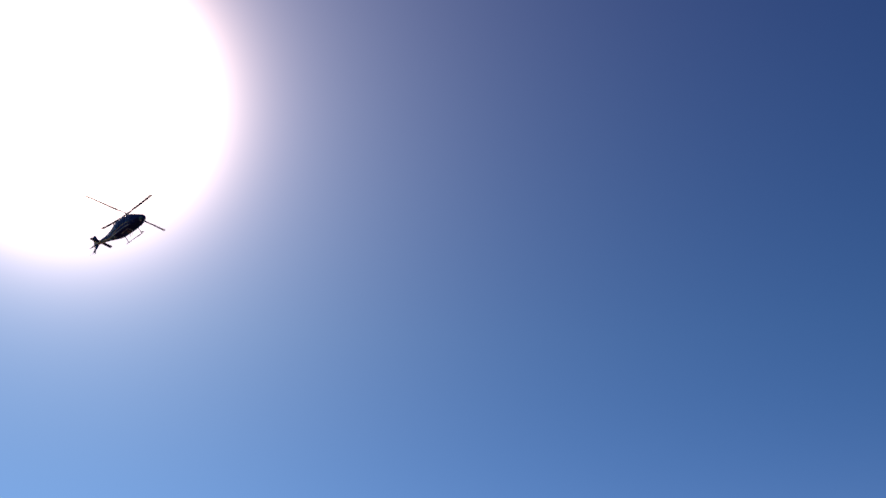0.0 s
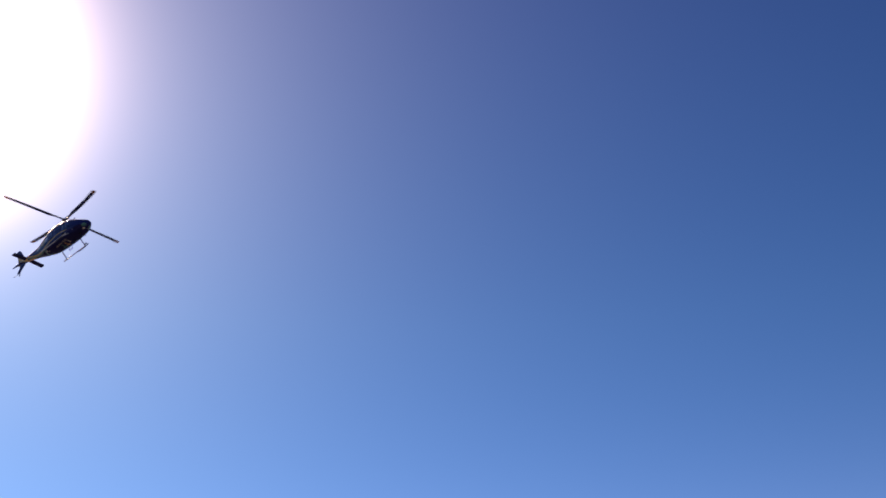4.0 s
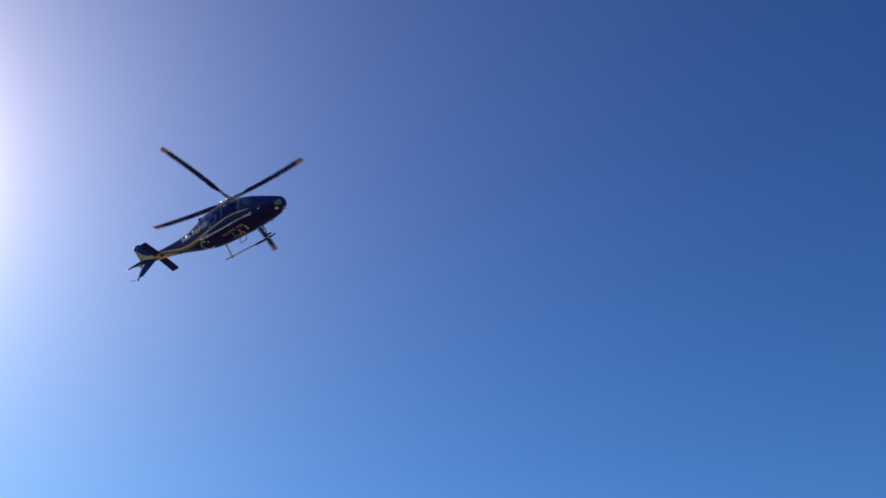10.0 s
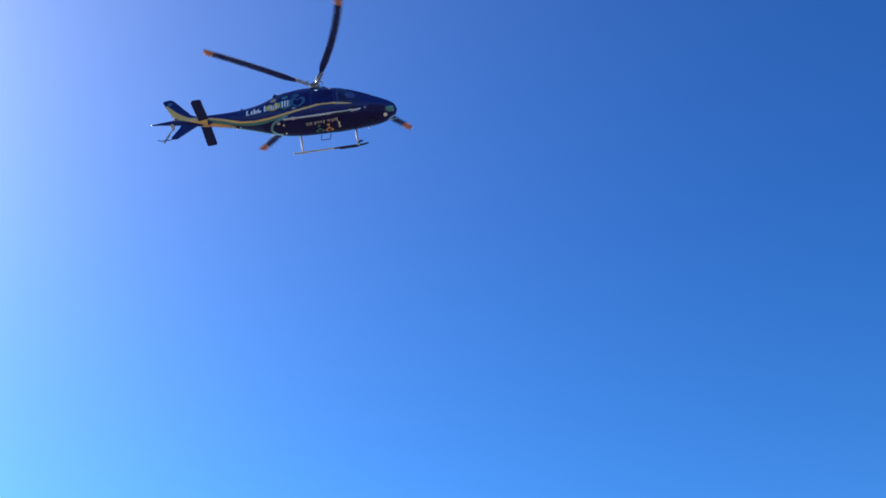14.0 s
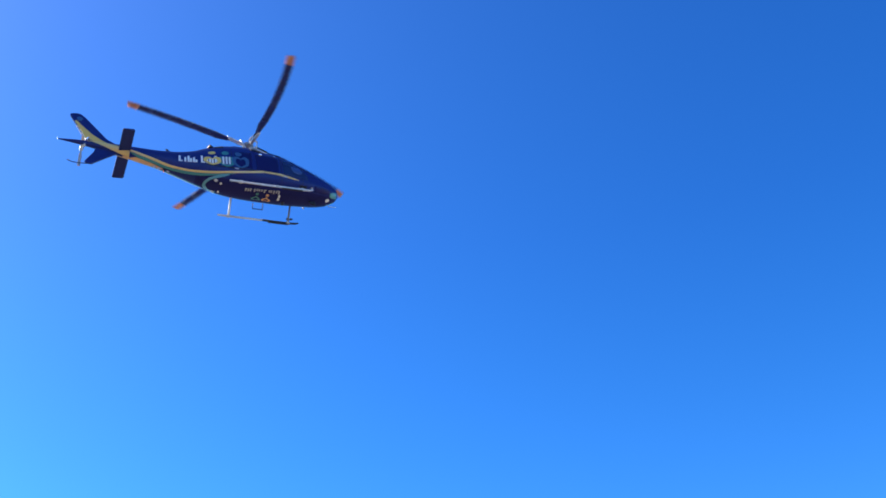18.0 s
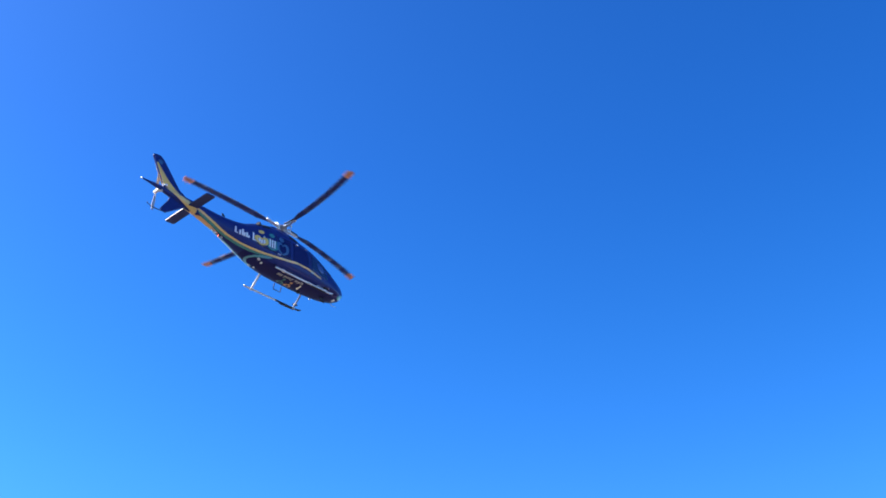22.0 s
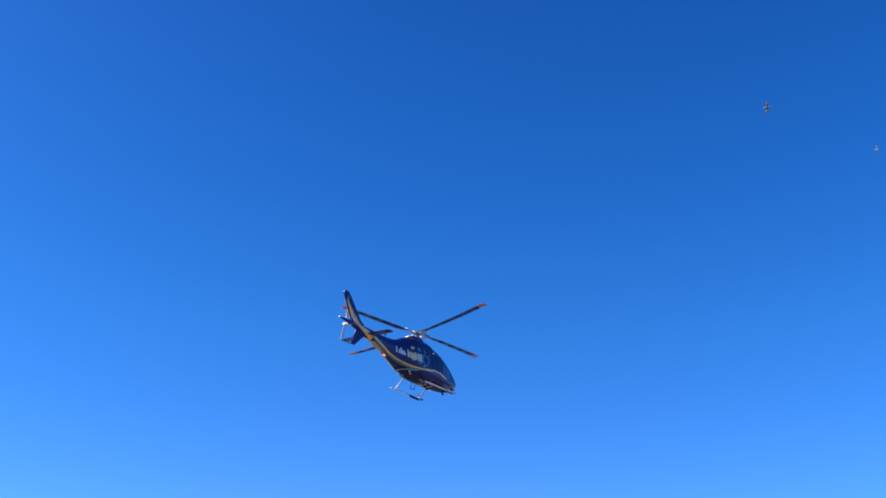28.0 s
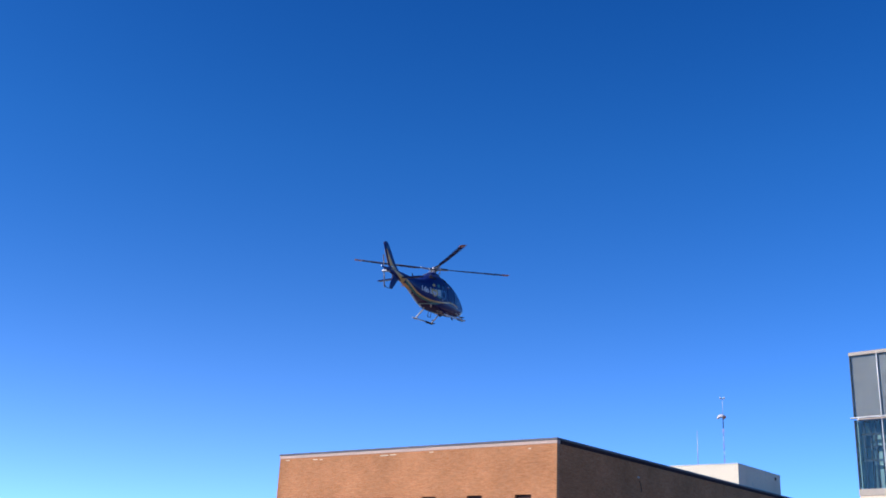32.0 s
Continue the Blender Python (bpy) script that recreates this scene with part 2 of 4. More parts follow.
SOOT = mat("heat_stained_metal", (0.032, 0.026, 0.028), 0.9, vary=0.3, scale=10, shine=0.1)
RED_GLOW = glow("red_beacon_glow", (1.0, 0.12, 0.08), 5.0)
WHITE_GLOW = glow("white_tail_lamp_glow", (0.95, 0.97, 1.0), 1.6)
BRICK_L = brick_material("orange_brick", (0.455, 0.186, 0.074), (0.355, 0.138, 0.052), (0.43, 0.275, 0.165), 0)
BRICK_R = brick_material("orange_brick_return", (0.455, 0.186, 0.074), (0.355, 0.138, 0.052), (0.43, 0.275, 0.165), 1)
STONE = mat("limestone_band", (0.474, 0.34, 0.266), 0.8, vary=0.12, scale=1.2, bump=0.2)
COPING = mat("grey_metal_coping", (0.085, 0.085, 0.095), 0.55, metal=0.1, vary=0.15, scale=1.5)
# the stone band once more, with the return walls' shade put into its colour
BANDSHADE = mat("shade_dark_stone", (0.045, 0.026, 0.026), 0.85, vary=0.2, scale=1.5, shine=0.08)
ROOF = mat("gravel_roof", (0.25, 0.24, 0.22), 0.95, vary=0.25, scale=3, bump=0.5)
CREAM = mat("cream_render", (0.651, 0.562, 0.407), 0.85, vary=0.05, scale=1.5, spots=((0.518, 0.444, 0.333), 0.15), bump=0.1)
GREYPANEL = mat("grey_panel", (0.80, 0.62, 0.44), 0.85, vary=0.12, scale=1.5, shine=0.1, spots=((0.64, 0.55, 0.44), 0.25))
TAN = mat("tan_precast", (0.385, 0.326, 0.252), 0.8, vary=0.1, scale=1.5, bump=0.15)
ALU = mat("white_aluminium", (0.488, 0.481, 0.459), 0.4, metal=0.2, vary=0.06)
STEELBLUE = mat("interior_column_paint", (0.03, 0.055, 0.075), 0.6, vary=0.15)
TEALWALL = mat("blue_green_plaster", (0.36, 0.56, 0.60), 0.85, vary=0.15, scale=0.8)
BLIND = mat("drawn_blind_cloth", (0.37, 0.35, 0.36), 0.85, vary=0.25, scale=0.9)
INNER = mat("interior_plaster", (0.44, 0.37, 0.32), 0.85, vary=0.1, scale=0.8)
GLASS = pane_glass("tower_glass", (0.68, 0.72, 0.70))
WINGLASS = pane_glass("window_glass", (0.10, 0.09, 0.08), 0.12)
BRONZE = mat("bronze_window_paint", (0.085, 0.036, 0.026), 0.7, vary=0.15, scale=4, shine=0.2)
ROOMDARK = mat("dark_room", (0.05, 0.045, 0.04), 0.9, vary=0.1)
ASPHALT = mat("worn_asphalt", (0.14, 0.118, 0.10), 0.92, vary=0.25, scale=0.6, bump=0.4, bump_scale=30, spots=((0.085, 0.076, 0.07), 0.35))
SOCK = mat("faded_windsock_cloth", (0.533, 0.244, 0.178), 0.85, vary=0.12, scale=10)
SOCKPALE = mat("windsock_cloth_pale", (0.533, 0.488, 0.459), 0.85, vary=0.1, scale=10)
MASTRED = mat("mast_red_paint", (0.407, 0.118, 0.0888), 0.6, vary=0.15, scale=8)
FEATHER = mat("white_feathers", (0.533, 0.533, 0.533), 0.8, vary=0.1, scale=30)
FEATHERGREY = mat("grey_feathers", (0.22, 0.23, 0.26), 0.8, vary=0.15, scale=30)


# ---------------------------------------------------------------- building blocks
def part(name, bm, material, parent, label="", smooth=None):
    me = bpy.data.meshes.new(name)
    bmesh.ops.recalc_face_normals(bm, faces=bm.faces)
    bm.to_mesh(me)
    bm.free()
    for m in material if isinstance(material, (list, tuple)) else [material]:
        me.materials.append(m)
    if smooth:
        me.polygons.foreach_set("use_smooth", [True] * len(me.polygons))
    ob = new(name, me)
    ob.parent = parent
    return tagged(ob, label)


def empty(name, m, label, category, group="", kind=""):
    ob = new(name)
    ob.matrix_world = m
    ob.empty_display_size = 0.3
    return tagged(ob, label, category, group, kind)


def add_box(bm, lo, hi, bevel=0.0, index=0):
    made = bmesh.ops.create_cube(bm, size=1.0)["verts"]
    for v in made:
        v.co = Vector([lo[i] + (v.co[i] + 0.5) * (hi[i] - lo[i]) for i in range(3)])
    faces = {f for v in made for f in v.link_faces}
    if bevel:
        edges = list({e for v in made for e in v.link_edges})
        faces |= set(bmesh.ops.bevel(bm, geom=edges, offset=bevel, segments=1, affect="EDGES")["faces"])
    for f in faces:
        if f.is_valid:
            f.material_index = index
    return bm


def box(lo, hi, bevel=0.0):
    return add_box(bmesh.new(), lo, hi, bevel)


def add_tube(bm, points, radii, sides=10, index=0, flat=1.0):
    """A round bar along points, with a radius at each one; flat squeezes it along the second cross axis."""
    pts = [Vector(p) for p in points]
    if not isinstance(radii, (list, tuple)):
        radii = [radii] * len(pts)
    rings, up = [], None
    for i, p in enumerate(pts):
        way = (pts[min(i + 1, len(pts) - 1)] - pts[max(i - 1, 0)]).normalized()
        if up is None:
            up = Vector((0, 0, 1)) if abs(way.z) < 0.9 else Vector((1, 0, 0))
        a = way.cross(up).normalized()
        b = a.cross(way).normalized()
        up = b
        rings.append([bm.verts.new(p + (a * math.cos(k * math.tau / sides) + b * flat * math.sin(k * math.tau / sides)) * radii[i])
                      for k in range(sides)])
    for r, s in zip(rings, rings[1:]):
        for k in range(sides):
            f = bm.faces.new((r[k], r[(k + 1) % sides], s[(k + 1) % sides], s[k]))
            f.material_index, f.smooth = index, True
    for r in (rings[0], rings[-1]):
        f = bm.faces.new(r)
        f.material_index = index
    return bm


def tube(points, radii, sides=10, flat=1.0):
    return add_tube(bmesh.new(), points, radii, sides, 0, flat)


def add_plate(bm, outline, thick, axis=1, index=0, taper=1.0, shift=(0, 0, 0)):
    """A flat piece with that outline (points in metres), thick along the axis and bevelled by a narrower rim."""
    c = sum((Vector(p) for p in outline), Vector()) / len(outline)
    rows = []
    for side, k in ((-1, 0.93), (-0.6, 1.0), (0.6, 1.0), (1, 0.93)):
        ring = []
        for p in outline:
            q = c + (Vector(p) - c) * k
            q[axis] += side * thick / 2
            ring.append(bm.verts.new(q + Vector(shift)))
        rows.append(ring)
    n = len(outline)
    for r, s in zip(rows, rows[1:]):
        for k in range(n):
            bm.faces.new((r[k], r[(k + 1) % n], s[(k + 1) % n], s[k])).material_index = index
    for r in (rows[0], rows[-1]):
        bm.faces.new(r).material_index = index
    return bm


def plate(outline, thick, axis=1):
    return add_plate(bmesh.new(), outline, thick, axis)


def wall_with_openings(x0, x1, z0, z1, y0, y1, holes):
    """One connected wall slab from y0 to y1 with openings (x, x, z, z) right through it."""
    xs = sorted({x0, x1, *[v for h in holes for v in h[:2]]})
    zs = sorted({z0, z1, *[v for h in holes for v in h[2:]]})
    bm, made = bmesh.new(), {}

    def v(i, k, y):
        if (i, k, y) not in made:
            made[i, k, y] = bm.verts.new((xs[i], y, zs[k]))
        return made[i, k, y]

    def solid(i, k):
        if not (0 <= i < len(xs) - 1 and 0 <= k < len(zs) - 1):
            return False
        x, z = (xs[i] + xs[i + 1]) / 2, (zs[k] + zs[k + 1]) / 2
        return not any(a < x < b and c < z < d for a, b, c, d in holes)
    for i in range(len(xs) - 1):
        for k in range(len(zs) - 1):
            if not solid(i, k):
                continue
            for y in (y0, y1):
                bm.faces.new((v(i, k, y), v(i + 1, k, y), v(i + 1, k + 1, y), v(i, k + 1, y)))
            for di, dk, p, q in ((-1, 0, (i, k), (i, k + 1)), (1, 0, (i + 1, k), (i + 1, k + 1)), (0, -1, (i, k), (i + 1, k)), (0, 1, (i, k + 1), (i + 1, k + 1))):
                if not solid(i + di, k + dk):
                    bm.faces.new((v(*p, y0), v(*q, y0), v(*q, y1), v(*p, y1)))
    return bm


# ---------------------------------------------------------------- ground
def ground():
    bm = bmesh.new()
    rings = [0, 8, 20, 45, 90, 180, 400, 900, 2000, 4500]
    prev = None
    for r in rings:
        ring = [bm.verts.new((r * math.cos(a * math.tau / 48), r * math.sin(a * math.tau / 48),
                              -0.02 * math.sin(a * 1.7 + r) if 8 < r < 900 else 0.0)) for a in range(48)] if r else [bm.verts.new((0, 0, 0))]
        if prev:
            for k in range(48):
                bm.faces.new((prev[0], ring[k], ring[(k + 1) % 48]) if len(prev) == 1 else
                             (prev[k], ring[k], ring[(k + 1) % 48], prev[(k + 1) % 48]))
        prev = ring
    ob = part("ground", bm, ASPHALT, None)
    tagged(ob, "worn grey asphalt ground reaching to the horizon", "ground", kind="structure")


ground()


# ---------------------------------------------------------------- brick building
WALL_TURN = -39.7


def brick_building():
    base = empty("brick_building", pose(9.34, 77.44, 0, 0, 0, WALL_TURN),
                 "orange brick hospital wing with flat roof and grey coping", "building")
    long_l, long_r, top = 30.7, 62.0, 12.62
    # front wall with real openings, piece by piece round the windows
    starts = [-(3.02 + 4.67 * k + 0.75) for k in range(6)]
    rows = [(3.1, 5.0), (7.0, 8.88)]
    bm = wall_with_openings(-long_l, 0.0, 0.0, top, 0.0, 0.35, [(x, x + 1.5, lo, hi) for x in starts for lo, hi in rows])
    part("wall", bm, BRICK_L, base, "sunlit orange brick wall")
    part("wall", box((-0.35, 0.353, 0), (-0.002, long_r, top)), BRICK_R, base, "brick return wall in shade")
    part("wall", box((-long_l, 0.353, 0), (-long_l + 0.35, 40, top)), BRICK_R, base)
    part("wall", box((-long_l + 0.353, 39.65, 0), (-0.353, 40, top)), BRICK_L, base)
    part("roof", box((-long_l + 0.36, 0.36, 11.9), (-0.36, 39.6, 12.15)), ROOF, base, "flat gravel roof behind the parapet")
    part("roof", box((-12, 40.05, 11.9), (-0.36, long_r, 12.15)), ROOF, base, "flat gravel roof behind the parapet")
    for lo, hi in (((-long_l - 0.03, -0.03, top), (0.03, 0.40, top + 0.27)), ((-0.40, 0.403, top), (0.03, long_r, top + 0.27)),
                   ((-long_l - 0.03, 0.403, top), (-long_l + 0.40, 40, top + 0.27))):
        # off the front, the band's shade is painted in as a dark colour
        front = lo[1] < 0
        part("stone_band", box(lo, hi, 0.01), STONE if front else BANDSHADE, base, "pale stone band under the coping" if front else "stone band under the coping, coloured dark for shade")
    for lo, hi in (((-long_l - 0.09, -0.09, top + 0.274), (0.09, 0.46, top + 0.43)), ((-0.46, 0.463, top + 0.274), (0.09, long_r, top + 0.43)),
                   ((-long_l - 0.09, 0.463, top + 0.274), (-long_l + 0.46, 40, top + 0.43))):
        part("coping", box(lo, hi, 0.02), COPING, base, "dark grey metal coping")
    # old mortar patches under the band
    for x, z, w in ((-29.9, 12.42, 0.5), (-26.3, 12.36, 0.6), (-25.4, 12.33, 0.35), (-18.0, 12.38, 0.9), (-16.9, 12.40, 0.7), (-12.5, 12.44, 0.4), (-2.6, 12.30, 0.25)):
        part("mortar_patch", box((x, -0.012, z), (x + w, 0.02, z + 0.07), 0.005), CREAM, base, "pale mortar patch")
    for s in starts:
        for lo, hi in rows:
            win = part("window", box((s, 0.28, lo), (s + 1.5, 0.29, hi)), WINGLASS, base, "narrow dark-framed window set deep in brick")
            win.visible_shadow = False
            for a, b in (((s, 0.24, lo), (s + 0.06, 0.278, hi)), ((s + 1.44, 0.24, lo), (s + 1.5, 0.278, hi)),
                         ((s + 0.063, 0.24, hi - 0.34), (s + 1.437, 0.278, hi)), ((s + 0.063, 0.24, lo), (s + 1.437, 0.278, lo + 0.06)),
                         ((s + 0.72, 0.24, lo + 0.063), (s + 0.78, 0.278, hi - 0.343))):
                part("frame", box(a, b), BRONZE, win, "brown painted metal frame")
            part("sill", box((s - 0.04, -0.06, lo - 0.08), (s + 1.54, 0.235, lo - 0.003), 0.008), STONE, win)
            part("blind", box((s + 0.06, 0.34, hi - 0.95), (s + 1.44, 0.355, hi - 0.34)), CREAM, win, "half-drawn pale blind")
            part("room", box((s - 0.6, 2.2, lo - 0.5), (s + 2.1, 2.25, hi + 0.5)), ROOMDARK, win)
    # small lamp high on the shaded wall, with its cable
    lamp = part("wall_lamp", box((0.0, 12.4, 11.38), (0.14, 12.6, 11.52), 0.02), ALU, base, "small white lamp on the brick")
    part("conduit", tube([(0.02, 12.75, 11.2), (0.02, 13.0, 10.9), (0.02, 13.1, 10.3)], 0.03, 6), BLACK, lamp)


brick_building()


def penthouse():
    base = empty("roof_penthouse", pose(31.59, 106.41, 12.15, 0, 0, WALL_TURN),
                 "cream rendered plant room on the flat roof", "plant room")
    h, w, d = 3.35, 7.7, 11.3
    part("wall", box((-w, 0, 0), (0, 0.25, h)), CREAM, base, "sunlit cream wall")
    part("wall", box((-0.25, 0.253, 0), (0.0, d, h)), GREYPANEL, base, "grey panelled wall in shade")
    part("wall", box((-w, 0.253, 0), (-w + 0.25, d, h)), CREAM, base)
    part("wall", box((-w + 0.253, d - 0.25, 0), (-0.253, d, h)), CREAM, base)
    part("roof", box((-w + 0.26, 0.26, h - 0.35), (-0.26, d - 0.26, h - 0.15)), ROOF, base)
    for lo, hi in (((-w - 0.04, -0.04, h), (0.04, 0.30, h + 0.09)), ((-0.30, 0.303, h), (0.04, d + 0.04, h + 0.09)), ((-w - 0.04, 0.303, h), (-w + 0.3, d + 0.04, h + 0.09))):
        part("coping", box(lo, hi, 0.01), ALU, base, "pale metal coping")
    for k in range(1, 6):
        part("panel_joint", box((-0.01, k * d / 6, 0.1), (0.012, k * d / 6 + 0.04, h - 0.1)), GREYPANEL, base)
    part("wall_vent", box((-0.01, d - 1.6, h - 0.62), (0.06, d - 1.25, h - 0.32), 0.01), SOOT, base, "small dark vent")


penthouse()


def windsock_mast():
    base = empty("windsock_mast", pose(30.66, 107.97, 15.44), "red and white lattice mast with a limp windsock", "windsock")
    top = 7.22
    for a in range(3):
        x, y = 0.07 * math.cos(a * 2.094), 0.07 * math.sin(a * 2.094)
        for k in range(5):
            z0, z1 = k * 0.78 - (0.09 if k == 0 else 0), (k + 1) * 0.78 - 0.01
            part("mast_leg", tube([(x, y, z0), (x, y, z1)], 0.01, 6), MASTRED if k % 2 == 0 else ALU, base)
    for k in range(10):
        a, b = k % 3, (k + 1) % 3
        part("lattice_bar", tube([(0.07 * math.cos(a * 2.094), 0.07 * math.sin(a * 2.094), k * 0.39), (0.07 * math.cos(b * 2.094), 0.07 * math.sin(b * 2.094), k * 0.39 + 0.36)], 0.007, 5), ALU, base)
    part("pole", tube([(0, 0, 3.9), (0, 0, 5.2)], 0.05, 8), BLACK, base, "dark pole section")
    part("pole", tube([(0, 0, 5.203), (0, 0, top - 0.2)], 0.02, 6), ALU, base, "thin pale pole section")
    hoop = bmesh.new()
    add_tube(hoop, [(0.11 + 0.07 * math.cos(k * math.tau / 14), 0.21 * math.cos(k * math.tau / 14), 5.1 + 0.21 * math.sin(k * math.tau / 14)) for k in range(15)], 0.016, 5)
    part("hoop", hoop, BLACK, base)
    # sock drooping to one side
    sock = bmesh.new()
    add_tube(sock, [(0.11, 0, 5.12), (-0.07, 0.02, 5.22), (-0.30, 0.04, 5.19), (-0.49, 0.06, 5.03), (-0.56, 0.06, 4.92)], [0.205, 0.20, 0.18, 0.135, 0.105], 12)
    part("windsock", sock, [SOCKPALE], base, "faded pale windsock hanging down", smooth=True)
    band = bmesh.new()
    add_tube(band, [(0.25, 0, 4.99), (0.145, 0, 5.085), (0.115, 0, 5.11)], [0.17, 0.212, 0.216], 12)
    part("sock_band", band, SOCK, base, "faded orange band", smooth=True)
    lamp = part("lamp_bar", box((-0.3, -0.04, top - 0.2), (0.3, 0.04, top - 0.13), 0.01), ALU, base)
    for x in (-0.2, 0.2):
        b = bmesh.new()
        bmesh.ops.create_uvsphere(b, u_segments=10, v_segments=6, radius=0.09, matrix=Matrix.Translation((x, 0, top - 0.05)))
        part("obstruction_lamp", b, WHITE, lamp)


windsock_mast()
whip = empty("whip_antenna", pose(28.31, 109.76, 15.36), "thin white whip antenna on the roof edge", "antenna")
part("whip", tube([(0, 0, 0), (0, 0, 1.8), (0, 0, 3.9)], [0.045, 0.04, 0.02], 6), ALU, whip)
part("foot", box((-0.12, -0.12, -0.01), (0.12, 0.12, 0.1), 0.02), COPING, whip)


# ---------------------------------------------------------------- glass tower
def glass_tower():
    base = empty("glass_tower", pose(22.94, 55.45, 0, 0, 0, -45.2), "glass stair tower with white mullions and tan bands", "building")
    # unseen extra length to the right, added to block horizon light from the brick return
    w, d = 31.6, 12.0
    floors = [(7.87, 11.55), (11.75, 15.12)]
    part("wall", box((0.0, 0.0, 0), (w, d, 7.5)), GREYPANEL, base, "grey panelled lower storeys")
    for z0, z1, m, o in ((7.503, 7.867, TAN, 0.03), (15.123, 15.32, TAN, 0.03)):
        part("band", box((-o, -o, z0), (w + o, d + o, z1), 0.02), m, base, "tan precast band")
    part("floor_slab", box((0.12, 0.12, 11.56), (w - 0.1, d - 0.1, 11.74)), INNER, base)
    part("sunshade", box((-0.10, -0.22, 11.61), (w + 0.1, 0.0, 11.68), 0.01), ALU, base, "thin projecting white sunshade")
    part("back_wall", box((0.3, d - 0.4, 7.87), (w - 0.1, d - 0.2, 15.12)), INNER, base)
    part("inner_wall", box((0.03, 0.12, 11.75), (w - 0.2, 0.2, 15.12)), BLIND, base, "pale blue-grey drawn blind")
    part("inner_wall", box((0.06, 0.85, 7.87), (w - 0.2, 0.95, 11.55)), TEALWALL, base, "blue-green inner wall")
    part("inner_wall", box((0.04, 0.28, 7.87), (0.1, 0.847, 11.55)), TEALWALL, base, "blue-green return wall")
    part("end_wall", box((w - 0.1, 0.1, 7.87), (w, d, 15.12)), GREYPANEL, base)
    for k in range(23):
        x = 0.02 + k * 1.5
        if x > w:
            break
        for z0, z1 in floors:
            if x + 1.5 < w + 0.2:
                p = part("pane", box((x + 0.024, 0.03, z0), (x + 1.476, 0.045, z1)), GLASS, base, "tall blue-grey glass pane")
                p.visible_shadow = False
            part("mullion", box((x - 0.022, -0.02, z0), (x + 0.022, 0.09, z1)), ALU if k else STEELBLUE, base, "white aluminium mullion" if k else "dark corner mullion")
    for k in range(8):
        for z0, z1 in floors:
            p = part("pane", box((0.0, 0.1 + k * 1.45, z0), (0.015, 1.5 + k * 1.45, z1)), GLASS, base, "side glass pane")
            p.visible_shadow = False
    # stair structure behind the lower panes
    for x, y in ((0.34, 0.4), (0.62, 0.6), (0.95, 0.45), (1.22, 0.62), (2.6, 0.5), (4.6, 0.6), (6.6, 0.5), (9.0, 0.6)):
        part("column", tube([(x, y, 7.87), (x, y, 11.55)], 0.065, 10), STEELBLUE, base, "dark blue steel column")
    for z, y0 in ((10.75, 0.36), (10.1, 0.62), (9.35, 0.36)):
        part("beam", box((0.16, y0, z), (5.5, y0 + 0.1, z + 0.12)), STEELBLUE, base, "dark steel beam")
    for x in (1.05, 1.3):
        part("rail_post", tube([(x, 0.3, 7.88), (x + 0.18, 0.3, 8.5)], 0.025, 6), ALU, base)


glass_tower()
# ---------------------------------------------------------------- helicopter
# Space of the helicopter: x to the nose, y to its left, z up, the rotor hub at the origin.
# Fuselage sections: x, top, bottom, height of the widest line, half width, fullness
SECTIONS = [
    (-7.66, -1.10, -1.15, -1.12, 0.02, 2.0), (-7.2, -1.07, -1.20, -1.13, 0.06, 2.0), (-6.4, -1.04, -1.34, -1.18, 0.13, 2.0),
    (-5.5, -1.05, -1.54, -1.28, 0.20, 2.0), (-4.5, -1.09, -1.77, -1.42, 0.27, 2.0), (-3.6, -1.13, -2.02, -1.56, 0.36, 2.1),
    (-2.8, -1.08, -2.28, -1.70, 0.49, 2.2), (-2.3, -0.98, -2.43, -1.77, 0.60, 2.3), (-1.9, -0.80, -2.52, -1.82, 0.68, 2.4), (-1.4, -0.62, -2.65, -1.87, 0.77, 2.5),
    (-0.7, -0.52, -2.75, -1.91, 0.84, 2.7), (0.0, -0.53, -2.79, -1.94, 0.86, 2.8), (0.7, -0.67, -2.81, -1.97, 0.86, 2.8),
    (1.4, -0.86, -2.82, -2.02, 0.85, 2.8), (1.9, -1.05, -2.82, -2.08, 0.82, 2.7), (2.4, -1.30, -2.81, -2.16, 0.77, 2.6),
    (2.9, -1.58, -2.79, -2.25, 0.69, 2.5), (3.4, -1.84, -2.73, -2.32, 0.56, 2.4), (3.75, -2.02, -2.62, -2.34, 0.39, 2.3),
    (3.93, -2.15, -2.50, -2.34, 0.22, 2.2), (4.0, -2.30, -2.37, -2.34, 0.04, 2.0)]
SEC = np.array(SECTIONS)
SLOPE = np.gradient(SEC, SEC[:, 0], axis=0)


def section(x):
    i = int(np.clip(np.searchsorted(SEC[:, 0], x) - 1, 0, len(SEC) - 2))
    h = SEC[i + 1, 0] - SEC[i, 0]
    t = (x - SEC[i, 0]) / h
    return ((2 * t ** 3 - 3 * t ** 2 + 1) * SEC[i] + (t ** 3 - 2 * t ** 2 + t) * h * SLOPE[i]
            + (3 * t ** 2 - 2 * t ** 3) * SEC[i + 1] + (t ** 3 - t ** 2) * h * SLOPE[i + 1])


